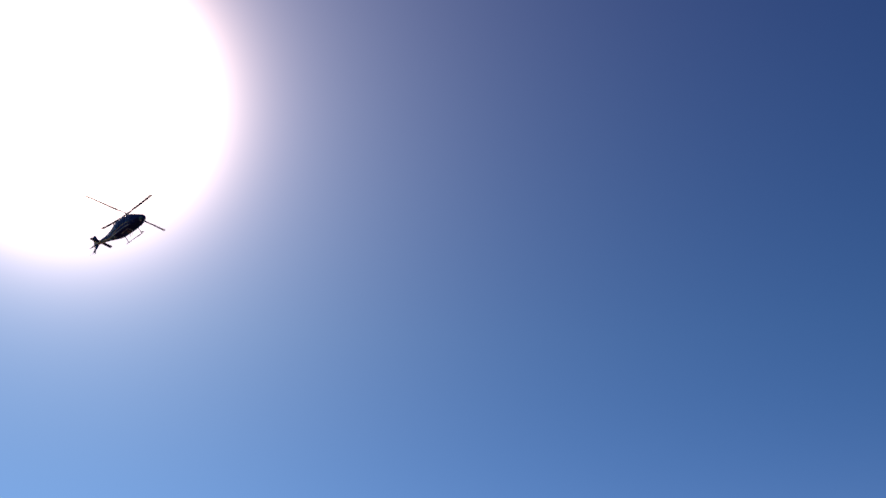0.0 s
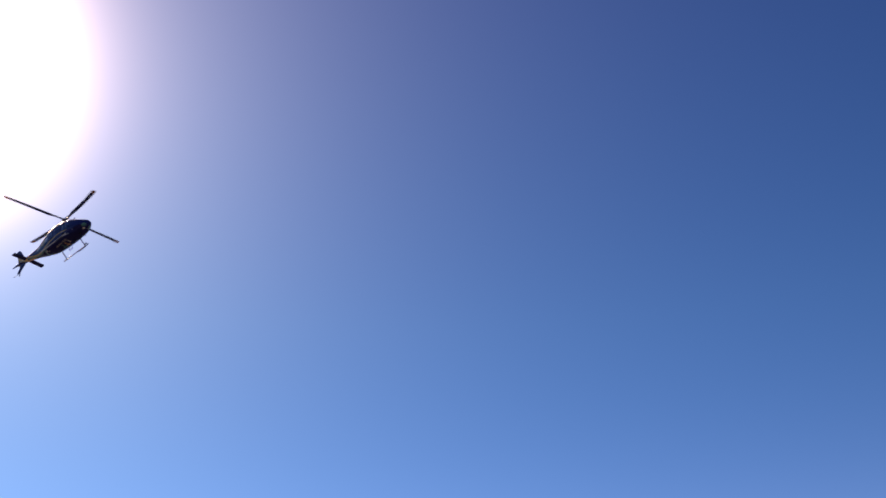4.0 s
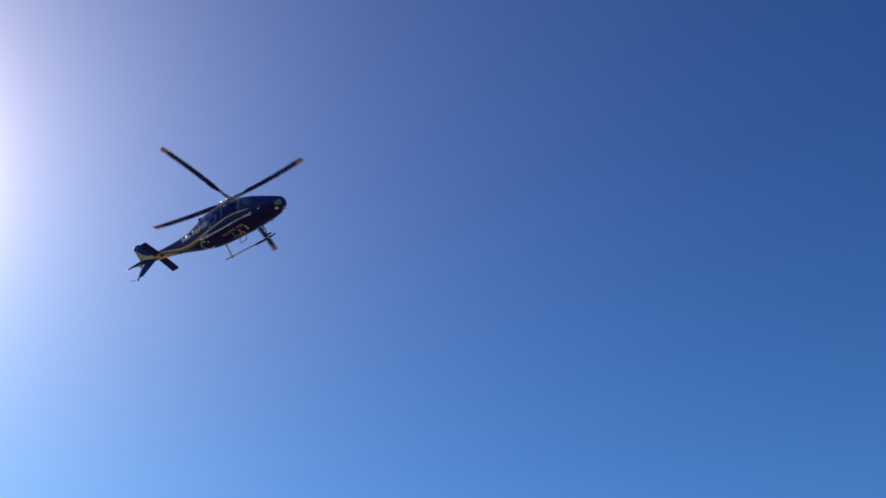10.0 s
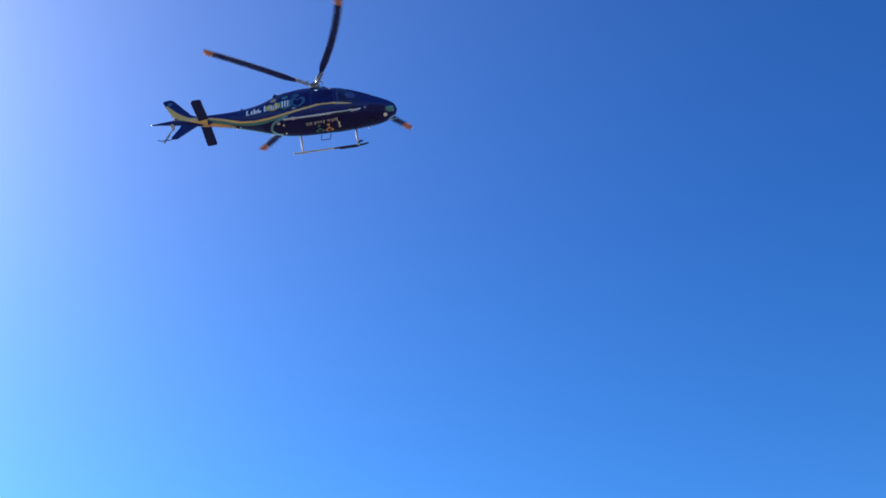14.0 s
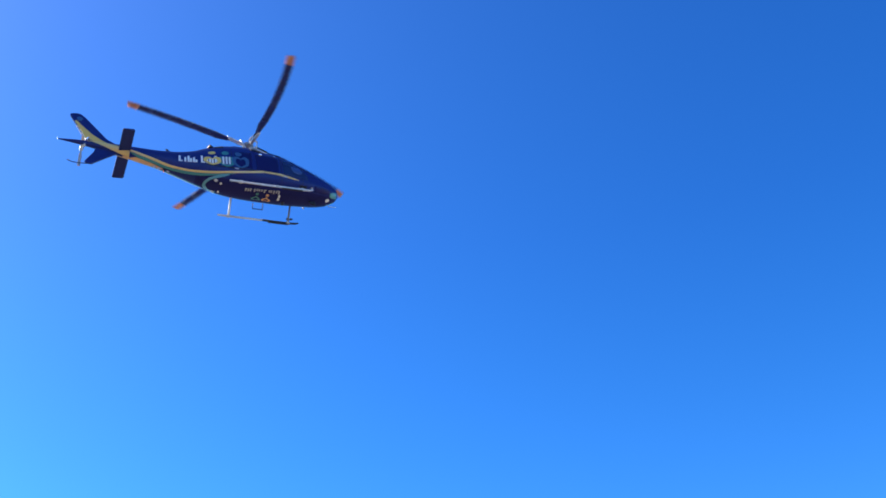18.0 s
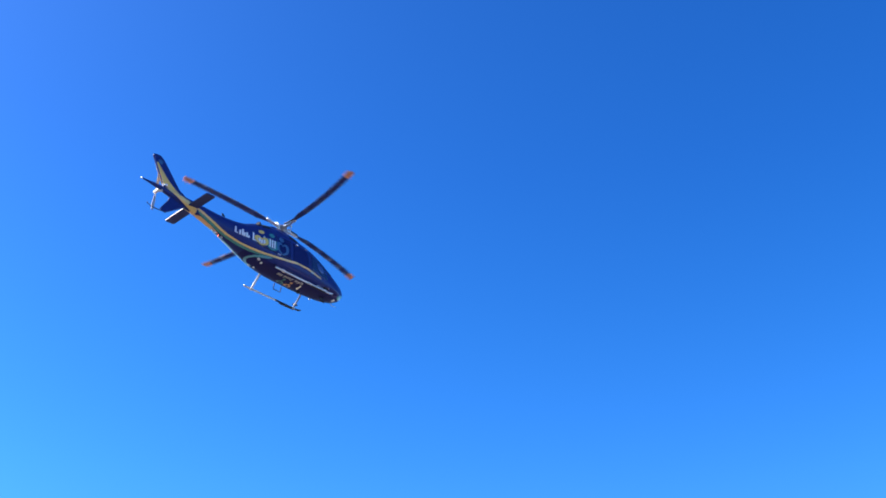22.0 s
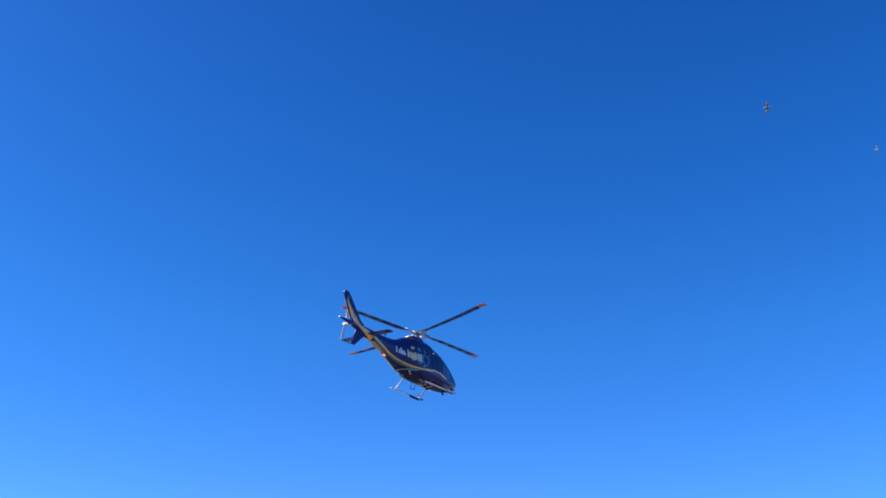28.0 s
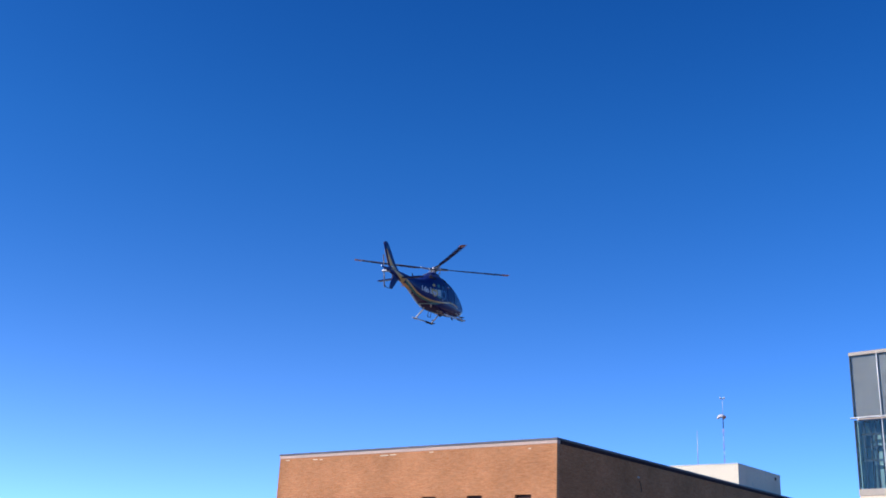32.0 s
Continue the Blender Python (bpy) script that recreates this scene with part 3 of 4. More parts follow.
def skin(x, a, off=0.0):
    """The point of the fuselage at x; a: degrees round it from the top, positive to the helicopter's left."""
    def at(x, a):
        s = section(x)
        sa, ca = math.sin(radians(a)), math.cos(radians(a))
        y = s[4] * math.copysign(abs(sa) ** (2 / s[5]), sa)
        return Vector((x, y, s[3] + (s[1] - s[3] if ca > 0 else s[3] - s[2]) * math.copysign(abs(ca) ** (2 / s[5]), ca)))
    p = at(x, a)
    if off:
        n = (at(x, a + 0.5) - at(x, a - 0.5)).cross(at(min(x + 0.01, 3.99), a) - at(max(x - 0.01, -7.65), a))
        if n.length > 1e-9:
            n.normalize()
            mid = Vector((x, 0, section(x)[3]))
            p = p + (n if n.dot(p - mid) > 0 else -n) * off
    return p


def skin_patch(rows, side=1, off=0.006, steps=5, dense=0.06):
    """A thin piece that lies on the fuselage. rows: x and the two angles between which it reaches, in order of x; side -1: the right flank."""
    rows = sorted(rows)
    xs = [r[0] for r in rows]
    steps = max(steps, int(max(abs(q[2] - q[1]) for q in rows) / 2.2))
    grid = []
    n = max(2, int((xs[-1] - xs[0]) / dense) + 1)
    for i in range(n + 1):
        x = xs[0] + (xs[-1] - xs[0]) * i / n
        lo, hi = np.interp(x, xs, [r[1] for r in rows]), np.interp(x, xs, [r[2] for r in rows])
        grid.append([(x, side * (lo + (hi - lo) * k / steps)) for k in range(steps + 1)])
    bm = bmesh.new()
    top = [[bm.verts.new(skin(x, a, off)) for x, a in r] for r in grid]
    low = [[bm.verts.new(skin(x, a, -0.01)) for x, a in r] for r in grid]
    for i in range(n):
        for k in range(steps):
            bm.faces.new((top[i][k], top[i + 1][k], top[i + 1][k + 1], top[i][k + 1])).smooth = True
        for k in (0, steps):
            bm.faces.new((top[i][k], top[i + 1][k], low[i + 1][k], low[i][k]))
    for i in (0, n):
        for k in range(steps):
            bm.faces.new((top[i][k], top[i][k + 1], low[i][k + 1], low[i][k]))
    return bm


def skin_disc(x, a, rx, ra, side=1, off=0.009, turn=0.0, n=14, hole=0.0):
    """A round or oval emblem on the skin, rx metres and ra degrees from its middle to its edge; hole: share left open inside."""
    bm = bmesh.new()

    def ring(k):
        return [bm.verts.new(skin(x + rx * k * math.cos(i * math.tau / n + turn), side * (a + ra * k * math.sin(i * math.tau / n)), off)) for i in range(n)]
    rings = [ring(1.0), ring(max(hole, 0.5))]
    low = [bm.verts.new(skin(x + rx * math.cos(i * math.tau / n + turn), side * (a + ra * math.sin(i * math.tau / n)), -0.01)) for i in range(n)]
    for r, s in ((rings[0], rings[1]), (low, rings[0])):
        for i in range(n):
            bm.faces.new((r[i], r[(i + 1) % n], s[(i + 1) % n], s[i]))
    if not hole:
        bm.faces.new(rings[1])
    return bm


def skin_heart(x, a, rx, ra, side=1, off=0.009, n=28):
    """A heart drawn as a broad outline on the skin, its point downwards; rx metres and ra degrees from its middle to its edge."""
    bm = bmesh.new()

    def ring(k, o):
        row = []
        for i in range(n):
            q = i * math.tau / n
            u = math.sin(q) ** 3
            v = -(13 * math.cos(q) - 5 * math.cos(2 * q) - 2 * math.cos(3 * q) - math.cos(4 * q)) / 15
            row.append(bm.verts.new(skin(x + rx * k * u, side * (a + ra * (k * v - 0.05 * (1 - k))), o)))
        return row
    rings = [ring(1.0, -0.01), ring(1.0, off), ring(0.8, off), ring(0.58, off), ring(0.58, -0.01)]
    for r, s in zip(rings, rings[1:]):
        for i in range(n):
            bm.faces.new((r[i], r[(i + 1) % n], s[(i + 1) % n], s[i]))
    return bm


def skin_ribbon(path, half, side=1, off=0.007):
    """A narrow painted line along path, pairs of x and angle, half metres to each side and narrower at its ends."""
    bm = bmesh.new()
    xs, angles, k = [p[0] for p in path], [p[1] for p in path], range(len(path))
    n = 8 * (len(path) - 1)
    at = [i * (len(path) - 1) / n for i in range(n + 1)]
    mids = [(float(np.interp(u, k, xs)), side * float(np.interp(u, k, angles))) for u in at]
    outer = [skin(x, a, off) for x, a in mids]
    inner = [skin(x, a, -0.01) for x, a in mids]
    prev = None
    for i, (p, q) in enumerate(zip(outer, inner)):
        way = (outer[min(i + 1, n)] - outer[max(i - 1, 0)]).cross(p - q).normalized() * half * min(1.0, 0.35 + 0.1 * min(i, n - i))
        ring = [bm.verts.new(v) for v in (q - way, p - way, p + way, q + way)]
        if prev:
            for j in range(3):
                bm.faces.new((prev[j], ring[j], ring[j + 1], prev[j + 1]))
        else:
            bm.faces.new(ring)
        prev = ring
    bm.faces.new(prev)
    return bm


def fuselage_mesh():
    bm = bmesh.new()
    xs = list(np.linspace(-7.66, -3.0, 32)) + list(np.linspace(-2.88, 3.3, 100)) + [3.4, 3.5, 3.6, 3.68, 3.75, 3.82, 3.88, 3.93, 3.96, 3.985, 4.0]
    n = 120
    prev = None
    for x in xs:
        ring = [bm.verts.new(skin(x, -180 + 360 * k / n)) for k in range(n)]
        if prev:
            for k in range(n):
                f = bm.faces.new((prev[k], ring[k], ring[(k + 1) % n], prev[(k + 1) % n]))
                f.smooth = True
                f.material_index = 1 if (abs(-180 + 360 * (k + 0.5) / n) > 148 and x > -2.2) else 0
        else:
            bm.faces.new(ring)
        prev = ring
    bm.faces.new(prev)
    return bm


ROTOR_HUB = (0.17, 0.0, 0.0)
BLADE_NODES = (0.82, 1.7, 2.6, 3.5, 4.3, 4.92, 5.415)


def blade_mesh(j):
    """One length of a main blade along +x from its joint: flat twisted section, worn leading edge, orange paint on the outermost."""
    bm = bmesh.new()
    R, chord, r0, r1 = 5.415, 0.345, BLADE_NODES[j], BLADE_NODES[j + 1]
    last = j == len(BLADE_NODES) - 2
    st = {0: [0.82, 0.98, 1.2, 1.45, 1.72], 5: [4.90, 5.1, 5.25, 5.36, 5.415]}.get(j, [r0 - 0.02, (r0 + r1) / 2, r1 + 0.02])
    prof = [(0.26, 0.0), (0.22, 0.035), (0.10, 0.055), (-0.15, 0.045), (-0.45, 0.022), (-0.74, 0.004), (-0.45, -0.008), (-0.15, -0.03), (0.10, -0.038), (0.22, -0.028)]
    prev = None
    for r in st:
        c = chord * float(np.interp(r, (0.82, 1.0, 1.45, 5.2, 5.36, 5.415), (0.42, 0.6, 1.0, 1.0, 0.93, 0.72)))
        tw = radians(9 - 11 * r / R)
        z = 0.02 + 0.10 * (r / R) ** 1.6
        ring = []
        for u, v in prof:      # the blade turns towards +y, its leading edge
            y, h = u * c, v * 0.345
            ring.append(bm.verts.new((r - r0 - (0.10 if r > 5.4 and u < -0.3 else 0), y * math.cos(tw) - h * math.sin(tw), z + y * math.sin(tw) + h * math.cos(tw))))
        if prev:
            m = len(prof)
            for k in range(m):
                f = bm.faces.new((prev[k], ring[k], ring[(k + 1) % m], prev[(k + 1) % m]))
                f.smooth = True
                f.material_index = 1 if last else 2 if k in (0, m - 1) else 0
        else:
            bm.faces.new(ring)
        prev = ring
    bm.faces.new(prev).material_index = 1 if last else 0
    return bm


def main_blades(parent):
    """Four blades, each a chain of short lengths, since a turning blade bends."""
    made = []
    for k in range(4):
        root = part("blade", blade_mesh(0), [BLADE, ORANGE, EDGE], parent, "black rotor blade with orange tip")
        chain = [root]
        for j in range(1, len(BLADE_NODES) - 1):
            chain.append(part("blade_tip" if j == 5 else "blade_length", blade_mesh(j), [BLADE, ORANGE, EDGE], root, "orange blade tip" if j == 5 else ""))
        made.append(chain)
    return made


def main_rotor(parent):
    bm = bmesh.new()
    add_tube(bm, [(0, 0, -0.34), (0, 0, -0.12), (0, 0, -0.10), (0, 0, 0.06), (0, 0, 0.12), (0, 0, 0.17)], [0.11, 0.11, 0.24, 0.24, 0.14, 0.05], 16)
    rotor = part("main_rotor", bm, HUBMETAL, parent, "dark mottled metal rotor head", smooth=False)
    rotor.location = ROTOR_HUB
    for k in range(4):
        a = k * math.pi / 2
        turn = Matrix.Rotation(a, 4, "Z")
        g = bmesh.new()
        add_tube(g, [(0.22, 0, 0.0), (0.4, 0, 0.0), (0.7, 0, 0.01), (0.86, 0, 0.03), (0.98, 0, 0.035)], [0.10, 0.085, 0.075, 0.085, 0.06], 10, flat=0.7)
        add_box(g, (0.43, 0.07, -0.04), (0.50, 0.20, 0.01), 0.01)
        g.transform(turn)
        part("blade_grip", g, SILVER, rotor, "polished metal blade grip")
        q = tube([(0.47, 0.2, -0.02), (0.26, 0.24, -0.42)], 0.022, 6)
        q.transform(turn)
        part("pitch_link", q, SILVER, rotor)
        q = tube([(0.3, -0.12, 0.05), (0.9, -0.10, 0.04)], 0.035, 8)
        q.transform(turn)
        part("damper", q, BLACK, rotor)
    part("swash_plate", tube([(0, 0, -0.46), (0, 0, -0.38)], 0.3, 18), HUBMETAL, rotor)
    return rotor


TAIL_HUB = (-6.72, 0.30, -1.22)
BEACON = (-3.48, 0.0, -2.12)


def tail_rotor(parent):
    hub = part("tail_rotor", tube([(0, -0.2, 0), (0, 0.08, 0), (0, 0.14, 0)], [0.07, 0.08, 0.03], 10), SILVER, parent, "bare metal tail rotor head")
    hub.location = TAIL_HUB
    for s in (1, -1):
        bm = bmesh.new()
        bands = [(0.08, 0.28, 0), (0.28, 0.46, 1), (0.46, 0.60, 0), (0.60, 0.72, 1), (0.72, 0.84, 0), (0.84, 0.97, 1)]
        for r0, r1, i in bands:
            add_box(bm, (-0.06 if r0 > 0.2 else -0.035, -0.012, s * r0), (0.06 if r0 > 0.2 else 0.035, 0.012, s * (r1 - 0.002)), 0.006, i)
        part("tail_blade", bm, [TAILPALE, TAILRED], hub, "pale tail rotor blade with red bands")
    return hub


LETTER_TOP = ((-3.0, 81.5), (-2.1, 80.5), (-0.9, 83.5))
LETTER_FOOT = ((-3.0, 108.8), (-2.1, 102.0), (-0.9, 95.5))


def letter_bars(parent, x0, x1, gaps, side, width):
    """Plain upright bars in the place of lettering; gaps: the share of the length at which a bar stands, and how tall it is."""
    for u, tall in gaps:
        x = x0 + (x1 - x0) * u
        row = []
        for q in (x, x + width):
            hi = np.interp(q, [p[0] for p in LETTER_TOP], [p[1] for p in LETTER_TOP])
            lo = np.interp(q, [p[0] for p in LETTER_FOOT], [p[1] for p in LETTER_FOOT])
            row.append((q, lo - (lo - hi) * tall, lo))
        part("lettering_bar", skin_patch(row, side, 0.012, 3, 0.1), WHITE, parent, "white lettering bar")


def helicopter():
    heli = empty("helicopter", pose(-24.7, 19.4, 37.0), "dark navy rescue helicopter with gold and teal stripes, flying", "helicopter")
    body = part("fuselage", fuselage_mesh(), [NAVY, BELLY], heli, "glossy dark navy fuselage and tail boom")
    for side in (1, -1):
        # glazing
        part("windscreen", skin_patch([(1.75, 3, 58), (2.1, 3, 66), (2.5, 3, 70), (2.85, 3, 62)], side, 0.008, 8), DARKGLASS, heli, "dark curved windscreen")
        part("quarter_window", skin_patch([(1.35, 62, 98), (1.75, 63, 100), (2.15, 74, 100), (2.45, 88, 98)], side, 0.008, 6), GLOSSGLASS, heli, "dark cockpit door window")
        # the sky showing through the door glass, painted on as a blue patch
        part("door_sky_patch", skin_patch([(1.72, 77, 84), (1.82, 73, 89), (2.0, 72, 90), (2.14, 76, 89), (2.2, 80, 86)], side, 0.012, 5), PANESKY, heli, "blue patch for sky seen through the cockpit door glass")
        part("roof_window", skin_patch([(1.2, 18, 40), (1.65, 18, 46)], side, 0.008, 4), DARKGLASS, heli)
        part("cabin_window", skin_patch([(0.18, 66, 98), (0.55, 64, 100), (1.15, 62, 99)], side, 0.008, 6), DARKGLASS, heli, "dark sliding door window")
        part("cabin_window", skin_patch([(-0.72, 72, 96), (-0.4, 68, 99), (0.02, 67, 98)], side, 0.008, 6), DARKGLASS, heli)
        part("chin_window", skin_patch([(2.75, 112, 140), (3.2, 108, 142), (3.5, 110, 138)], side, 0.008, 5), DARKGLASS, heli, "small dark chin window")
        # door seams, rails and handles
        for x in (1.26, 2.2, -0.85):
            part("door_seam", skin_patch([(x, 58, 128), (x + 0.022, 58, 128)], side, 0.003, 14), BLACK, heli)
        part("door_rail", skin_patch([(-1.9, 106, 108.5), (0.1, 101, 103)], side, 0.02, 2), BLACK, heli)
        part("door_handle", skin_patch([(1.32, 105, 108), (1.5, 105, 108)], side, 0.025, 2), SILVER, heli)
        part("door_handle", skin_patch([(-0.75, 104, 107), (-0.58, 104, 107)], side, 0.025, 2), SILVER, heli)
        # stripes, from the cockpit door along the flank to the tail
        part("gold_stripe", skin_patch([(-4.9, 98, 112), (-4.6, 104, 124), (-4.3, 114, 131), (-3.6, 133, 149), (-3.3, 139, 152), (-2.58, 138, 147), (-1.85, 131, 140), (-1.1, 119.5, 127),
                                        (-0.33, 109, 116), (0.5, 98.5, 105.5)], side, 0.006, 3), GOLD, heli, "gold flank stripe")
        part("gold_stripe", skin_patch([(0.515, 98, 105), (1.04, 97.5, 104.5), (1.54, 101.5, 108.5), (1.85, 104.5, 109.5), (2.02, 107, 109)], side, 0.006, 3), GOLD, heli, "gold stripe on the cockpit door")
        part("gold_stripe", skin_patch([(-6.55, 50, 66), (-6.0, 62, 112), (-5.6, 76, 140), (-5.2, 92, 162), (-4.9, 112.5, 172)], side, 0.006, 3), GOLD, heli, "gold band on the boom")
        part("teal_stripe", skin_patch([(-4.88, 114, 122), (-4.6, 126, 147), (-4.3, 133, 155), (-4.0, 141, 160), (-3.6, 151, 168), (-3.2, 154, 168), (-2.75, 149, 163.5), (-2.4, 147, 158.5), (-2.05, 143.5, 154), (-1.66, 138.5, 145), (-1.1, 128.5, 131.5), (-0.75, 123, 124.5)], side, 0.006, 4), TEAL, heli, "teal flank stripe")
        part("amber_stripe", skin_patch([(-5.15, 166, 179.8), (-4.88, 172.5, 179.8), (-4.65, 150, 179.8), (-4.3, 157.5, 179.8), (-4.0, 163, 179.8), (-3.7, 172, 179.8), (-3.52, 178.5, 179.8)], side, 0.005, 5), AMBER, heli, "amber stripe under the boom")
        # emblem: round heads, body and heart
        for x, a, m in ((-1.65, 71.5, SUNYELLOW), (-1.1, 73.5, TEAL), (-0.56, 75, HEARTBLUE)):
            part("emblem_dot", skin_disc(x, a, 0.15, 5.0, side), m, heli)
        for x, a, m, off in ((-1.65, 94, SUNYELLOW, 0.017), (-1.08, 93, TEAL, 0.009), (-0.48, 91, HEARTBLUE, 0.010)):
            part("emblem_heart", skin_heart(x, a, 0.36, 13, side, off), m, heli, "outlined heart emblem")
        letter_bars(heli, -2.98, -2.20, ((0, 1.0), (0.10, 0.2), (0.29, 0.72), (0.45, 1.0), (0.57, 0.62), (0.72, 0.72), (0.84, 0.42)), side, 0.08)
        letter_bars(heli, -2.10, -1.34, ((0, 1.0), (0.10, 0.2), (0.27, 0.72), (0.42, 0.72), (0.56, 0.66), (0.72, 1.0), (0.84, 0.55)), side, 0.075)
        letter_bars(heli, -1.24, -0.90, ((0, 1.0), (0.38, 1.0), (0.76, 1.0)), side, 0.075)
        # curl behind the doors and white marks
        curl = [(-0.95, 129.5), (-1.2, 136.5), (-1.46, 146), (-1.7, 158), (-1.84, 175)]
        part("curl_mark", skin_ribbon(curl + ([(-1.87, 187), (-1.80, 199), (-1.63, 207), (-1.46, 203), (-1.33, 198)] if side < 0 else []), 0.055, side), SKYTEAL, heli, "pale teal curl")
        part("belly_lamp", skin_disc(-1.23, 166, 0.045, 4, side, 0.03), LENS, heli, "small clear lens")
        part("belly_lamp", skin_disc(1.3, 177, 0.05, 3, side, 0.03), LENS, heli, "small clear lens")
        part("belly_fitting", skin_disc(-1.45, 158, 0.07, 4, side, 0.05), PALE, heli)
        # stabilizer
        s = bmesh.new()
        add_plate(s, [(-4.86, side * 0.1, -1.42), (-5.33, side * 0.1, -1.44), (-5.36, side * 1.40, -1.49), (-5.30, side * 1.46, -1.49), (-4.94, side * 1.46, -1.47), (-4.88, side * 1.40, -1.46)], 0.07, 2)
        part("stabilizer", s, NAVY, heli, "dark navy tail stabilizer")
        # skid
        y = side * 1.1
        # the sun's shine on the right tube is put into a pale colour
        skid = part("skid", tube([(0.85, y, -3.215), (1.6, y, -3.225), (2.0, y, -3.23), (2.3, y, -3.21), (2.46, y, -3.16)], [0.048, 0.048, 0.048, 0.045, 0.03], 10), BLACK if side > 0 else PALE, heli, "front skid tube, black on the left, sun-paled on the right")
        part("skid_rear", tube([(-1.08, y, -3.20), (-1.02, y, -3.21), (-0.2, y, -3.215), (0.85, y, -3.217)], [0.032, 0.043, 0.043, 0.043], 10), PALE, skid, "pale rear skid tube")
        part("skid_shoe", box((1.1, y - 0.045, -3.31), (2.0, y + 0.045, -3.27), 0.01), BLACK, skid)
        for x, m, r in ((-0.62, PALE if side > 0 else BELLY, 0.046), (1.98, TUBEGREY if side > 0 else PALE, 0.042)):
            part("cross_tube", tube([(x, side * 0.48, -2.60), (x, side * 1.07, -3.17), (x, y, -3.20)], [r, r, r], 10), m, skid, "slanting cross tube")
            part("clamp", box((x - 0.08, y - 0.06, -3.27), (x + 0.08, y + 0.06, -3.16), 0.02), PALE, skid)
        part("step", box((1.92, side * 1.0, -3.03), (2.2, side * 1.12, -3.0), 0.01), BLACK, skid)
        part("step_bar", tube([(2.06, side * 1.05, -3.0), (2.0, side * 1.05, -3.18)], 0.02, 6), BLACK, skid)
        # air intakes and exhausts on the engine cowling
        part("air_intake", skin_patch([(0.05, 34, 54), (0.5, 36, 56)], side, 0.02, 4), BLACK, heli, "dark intake grille")
        part("cowling_vent", skin_patch([(-1.5, 38, 52), (-1.1, 38, 52)], side, 0.012, 3), BLACK, heli)
        ex = part("exhaust", tube([(-1.36, side * 0.34, -0.97), (-1.52, side * 0.41, -0.92), (-1.65, side * 0.47, -0.885), (-1.71, side * 0.50, -0.865)], [0.115, 0.125, 0.12, 0.125], 14), SOOT, heli, "heat-stained exhaust pipe")
        part("exhaust_mouth", tube([(-1.705, side * 0.498, -0.867), (-1.72, side * 0.506, -0.862)], 0.10, 12), BLACK, ex)
        part("mirror", skin_disc(2.6, 128, 0.04, 4, side, 0.08), SILVER, heli)
    # belly lettering and emblem
    for x, tall in ((-0.20, 1), (-0.10, 1), (0.0, 1), (0.17, 1), (0.27, 0.7), (0.36, 0.7), (0.47, 0.75), (0.59, 1), (0.63, 0.3), (0.79, 0.7), (0.87, 0.75), (0.99, 1), (1.10, 0.75), (1.21, 1), (1.16, 0.25)):
        foot, head = np.interp(x, (-0.2, 1.3), (167, 160.5)), np.interp(x, (-0.2, 1.3), (175.5, 172.5))
        part("belly_letter", skin_patch([(x, foot, foot + (head - foot) * tall), (x + 0.06, foot, foot + (head - foot) * tall)], -1, 0.007, 2), BELLYGREY, heli, "grey lettering bar")
    for x, m in ((0.80, AMBER), (0.36, TEAL)):
        part("belly_emblem", skin_heart(x, 170, 0.2, 8, 1, 0.008), m, heli, "outlined heart emblem")
        part("belly_emblem", skin_disc(x, 178.5, 0.07, 2.0, -1, 0.008), m, heli)
    part("nose_lamp", skin_disc(3.46, 172, 0.09, 9, -1, 0.012), LENS, heli, "clear landing lamp under the nose")
    part("nose_patch", skin_patch([(3.5, 130, 150), (3.66, 117, 160), (3.86, 106, 164)], 1, 0.006, 6), TEAL, heli, "teal nose flash")
    part("nose_patch", skin_patch([(3.5, 130, 150), (3.66, 117, 160), (3.86, 106, 164)], -1, 0.006, 6), TEAL, heli, "teal nose flash")
    # mast fairing and engine cowling hump
    part("mast_fairing", tube([(0.6, 0, -0.66), (0.35, 0, -0.55), (0.0, 0, -0.50), (-0.6, 0, -0.50), (-1.1, 0, -0.58)], [0.1, 0.30, 0.36, 0.34, 0.1], 16, 0.55), NAVY, heli, "navy fairing round the mast", smooth=True)
    part("mast", tube([(0, 0, -0.6), (0, 0, -0.12)], 0.085, 12), SILVER, heli, "bare metal mast")
    # fins
    part("upper_fin", plate([(-5.40, 0, -1.06), (-5.72, 0, -0.88), (-6.66, 0, 0.30), (-6.84, 0, 0.45), (-7.02, 0, 0.46), (-7.22, 0, 0.40), (-7.24, 0, 0.30), (-7.08, 0, -0.02), (-6.62, 0, -0.88), (-6.60, 0, -1.10), (-6.0, 0, -1.2)], 0.11), NAVY, heli, "swept navy fin")
    for side in (1, -1):
        part("fin_flash", plate([(x, side * 0.065, z) for x, z in ((-5.50, -1.17), (-5.92, -1.0), (-6.36, -0.68), (-6.72, -0.30), (-7.01, 0.03), (-7.05, -0.02), (-6.62, -0.92), (-6.2, -1.08))], 0.022), LITGOLD, heli, "gold flash on the fin")
        part("fin_badge", plate([(-6.86 + 0.12 * math.cos(k * math.tau / 10), side * 0.06, 0.12 + 0.12 * math.sin(k * math.tau / 10)) for k in range(10)], 0.02), HEARTBLUE, heli)
    part("ventral_fin", plate([(-5.28, 0, -1.48), (-6.18, 0, -1.30), (-6.28, 0, -1.62), (-6.62, 0, -2.17), (-6.58, 0, -2.26), (-6.34, 0, -2.28), (-5.72, 0, -1.80)], 0.09), NAVY, heli, "swept navy ventral fin")
    part("tail_guard", tube([(-6.5, 0, -2.27), (-6.8, 0, -2.30), (-7.1, 0, -2.28), (-7.28, 0, -2.20)], 0.02, 6), BLACK, heli, "thin curved tail guard")
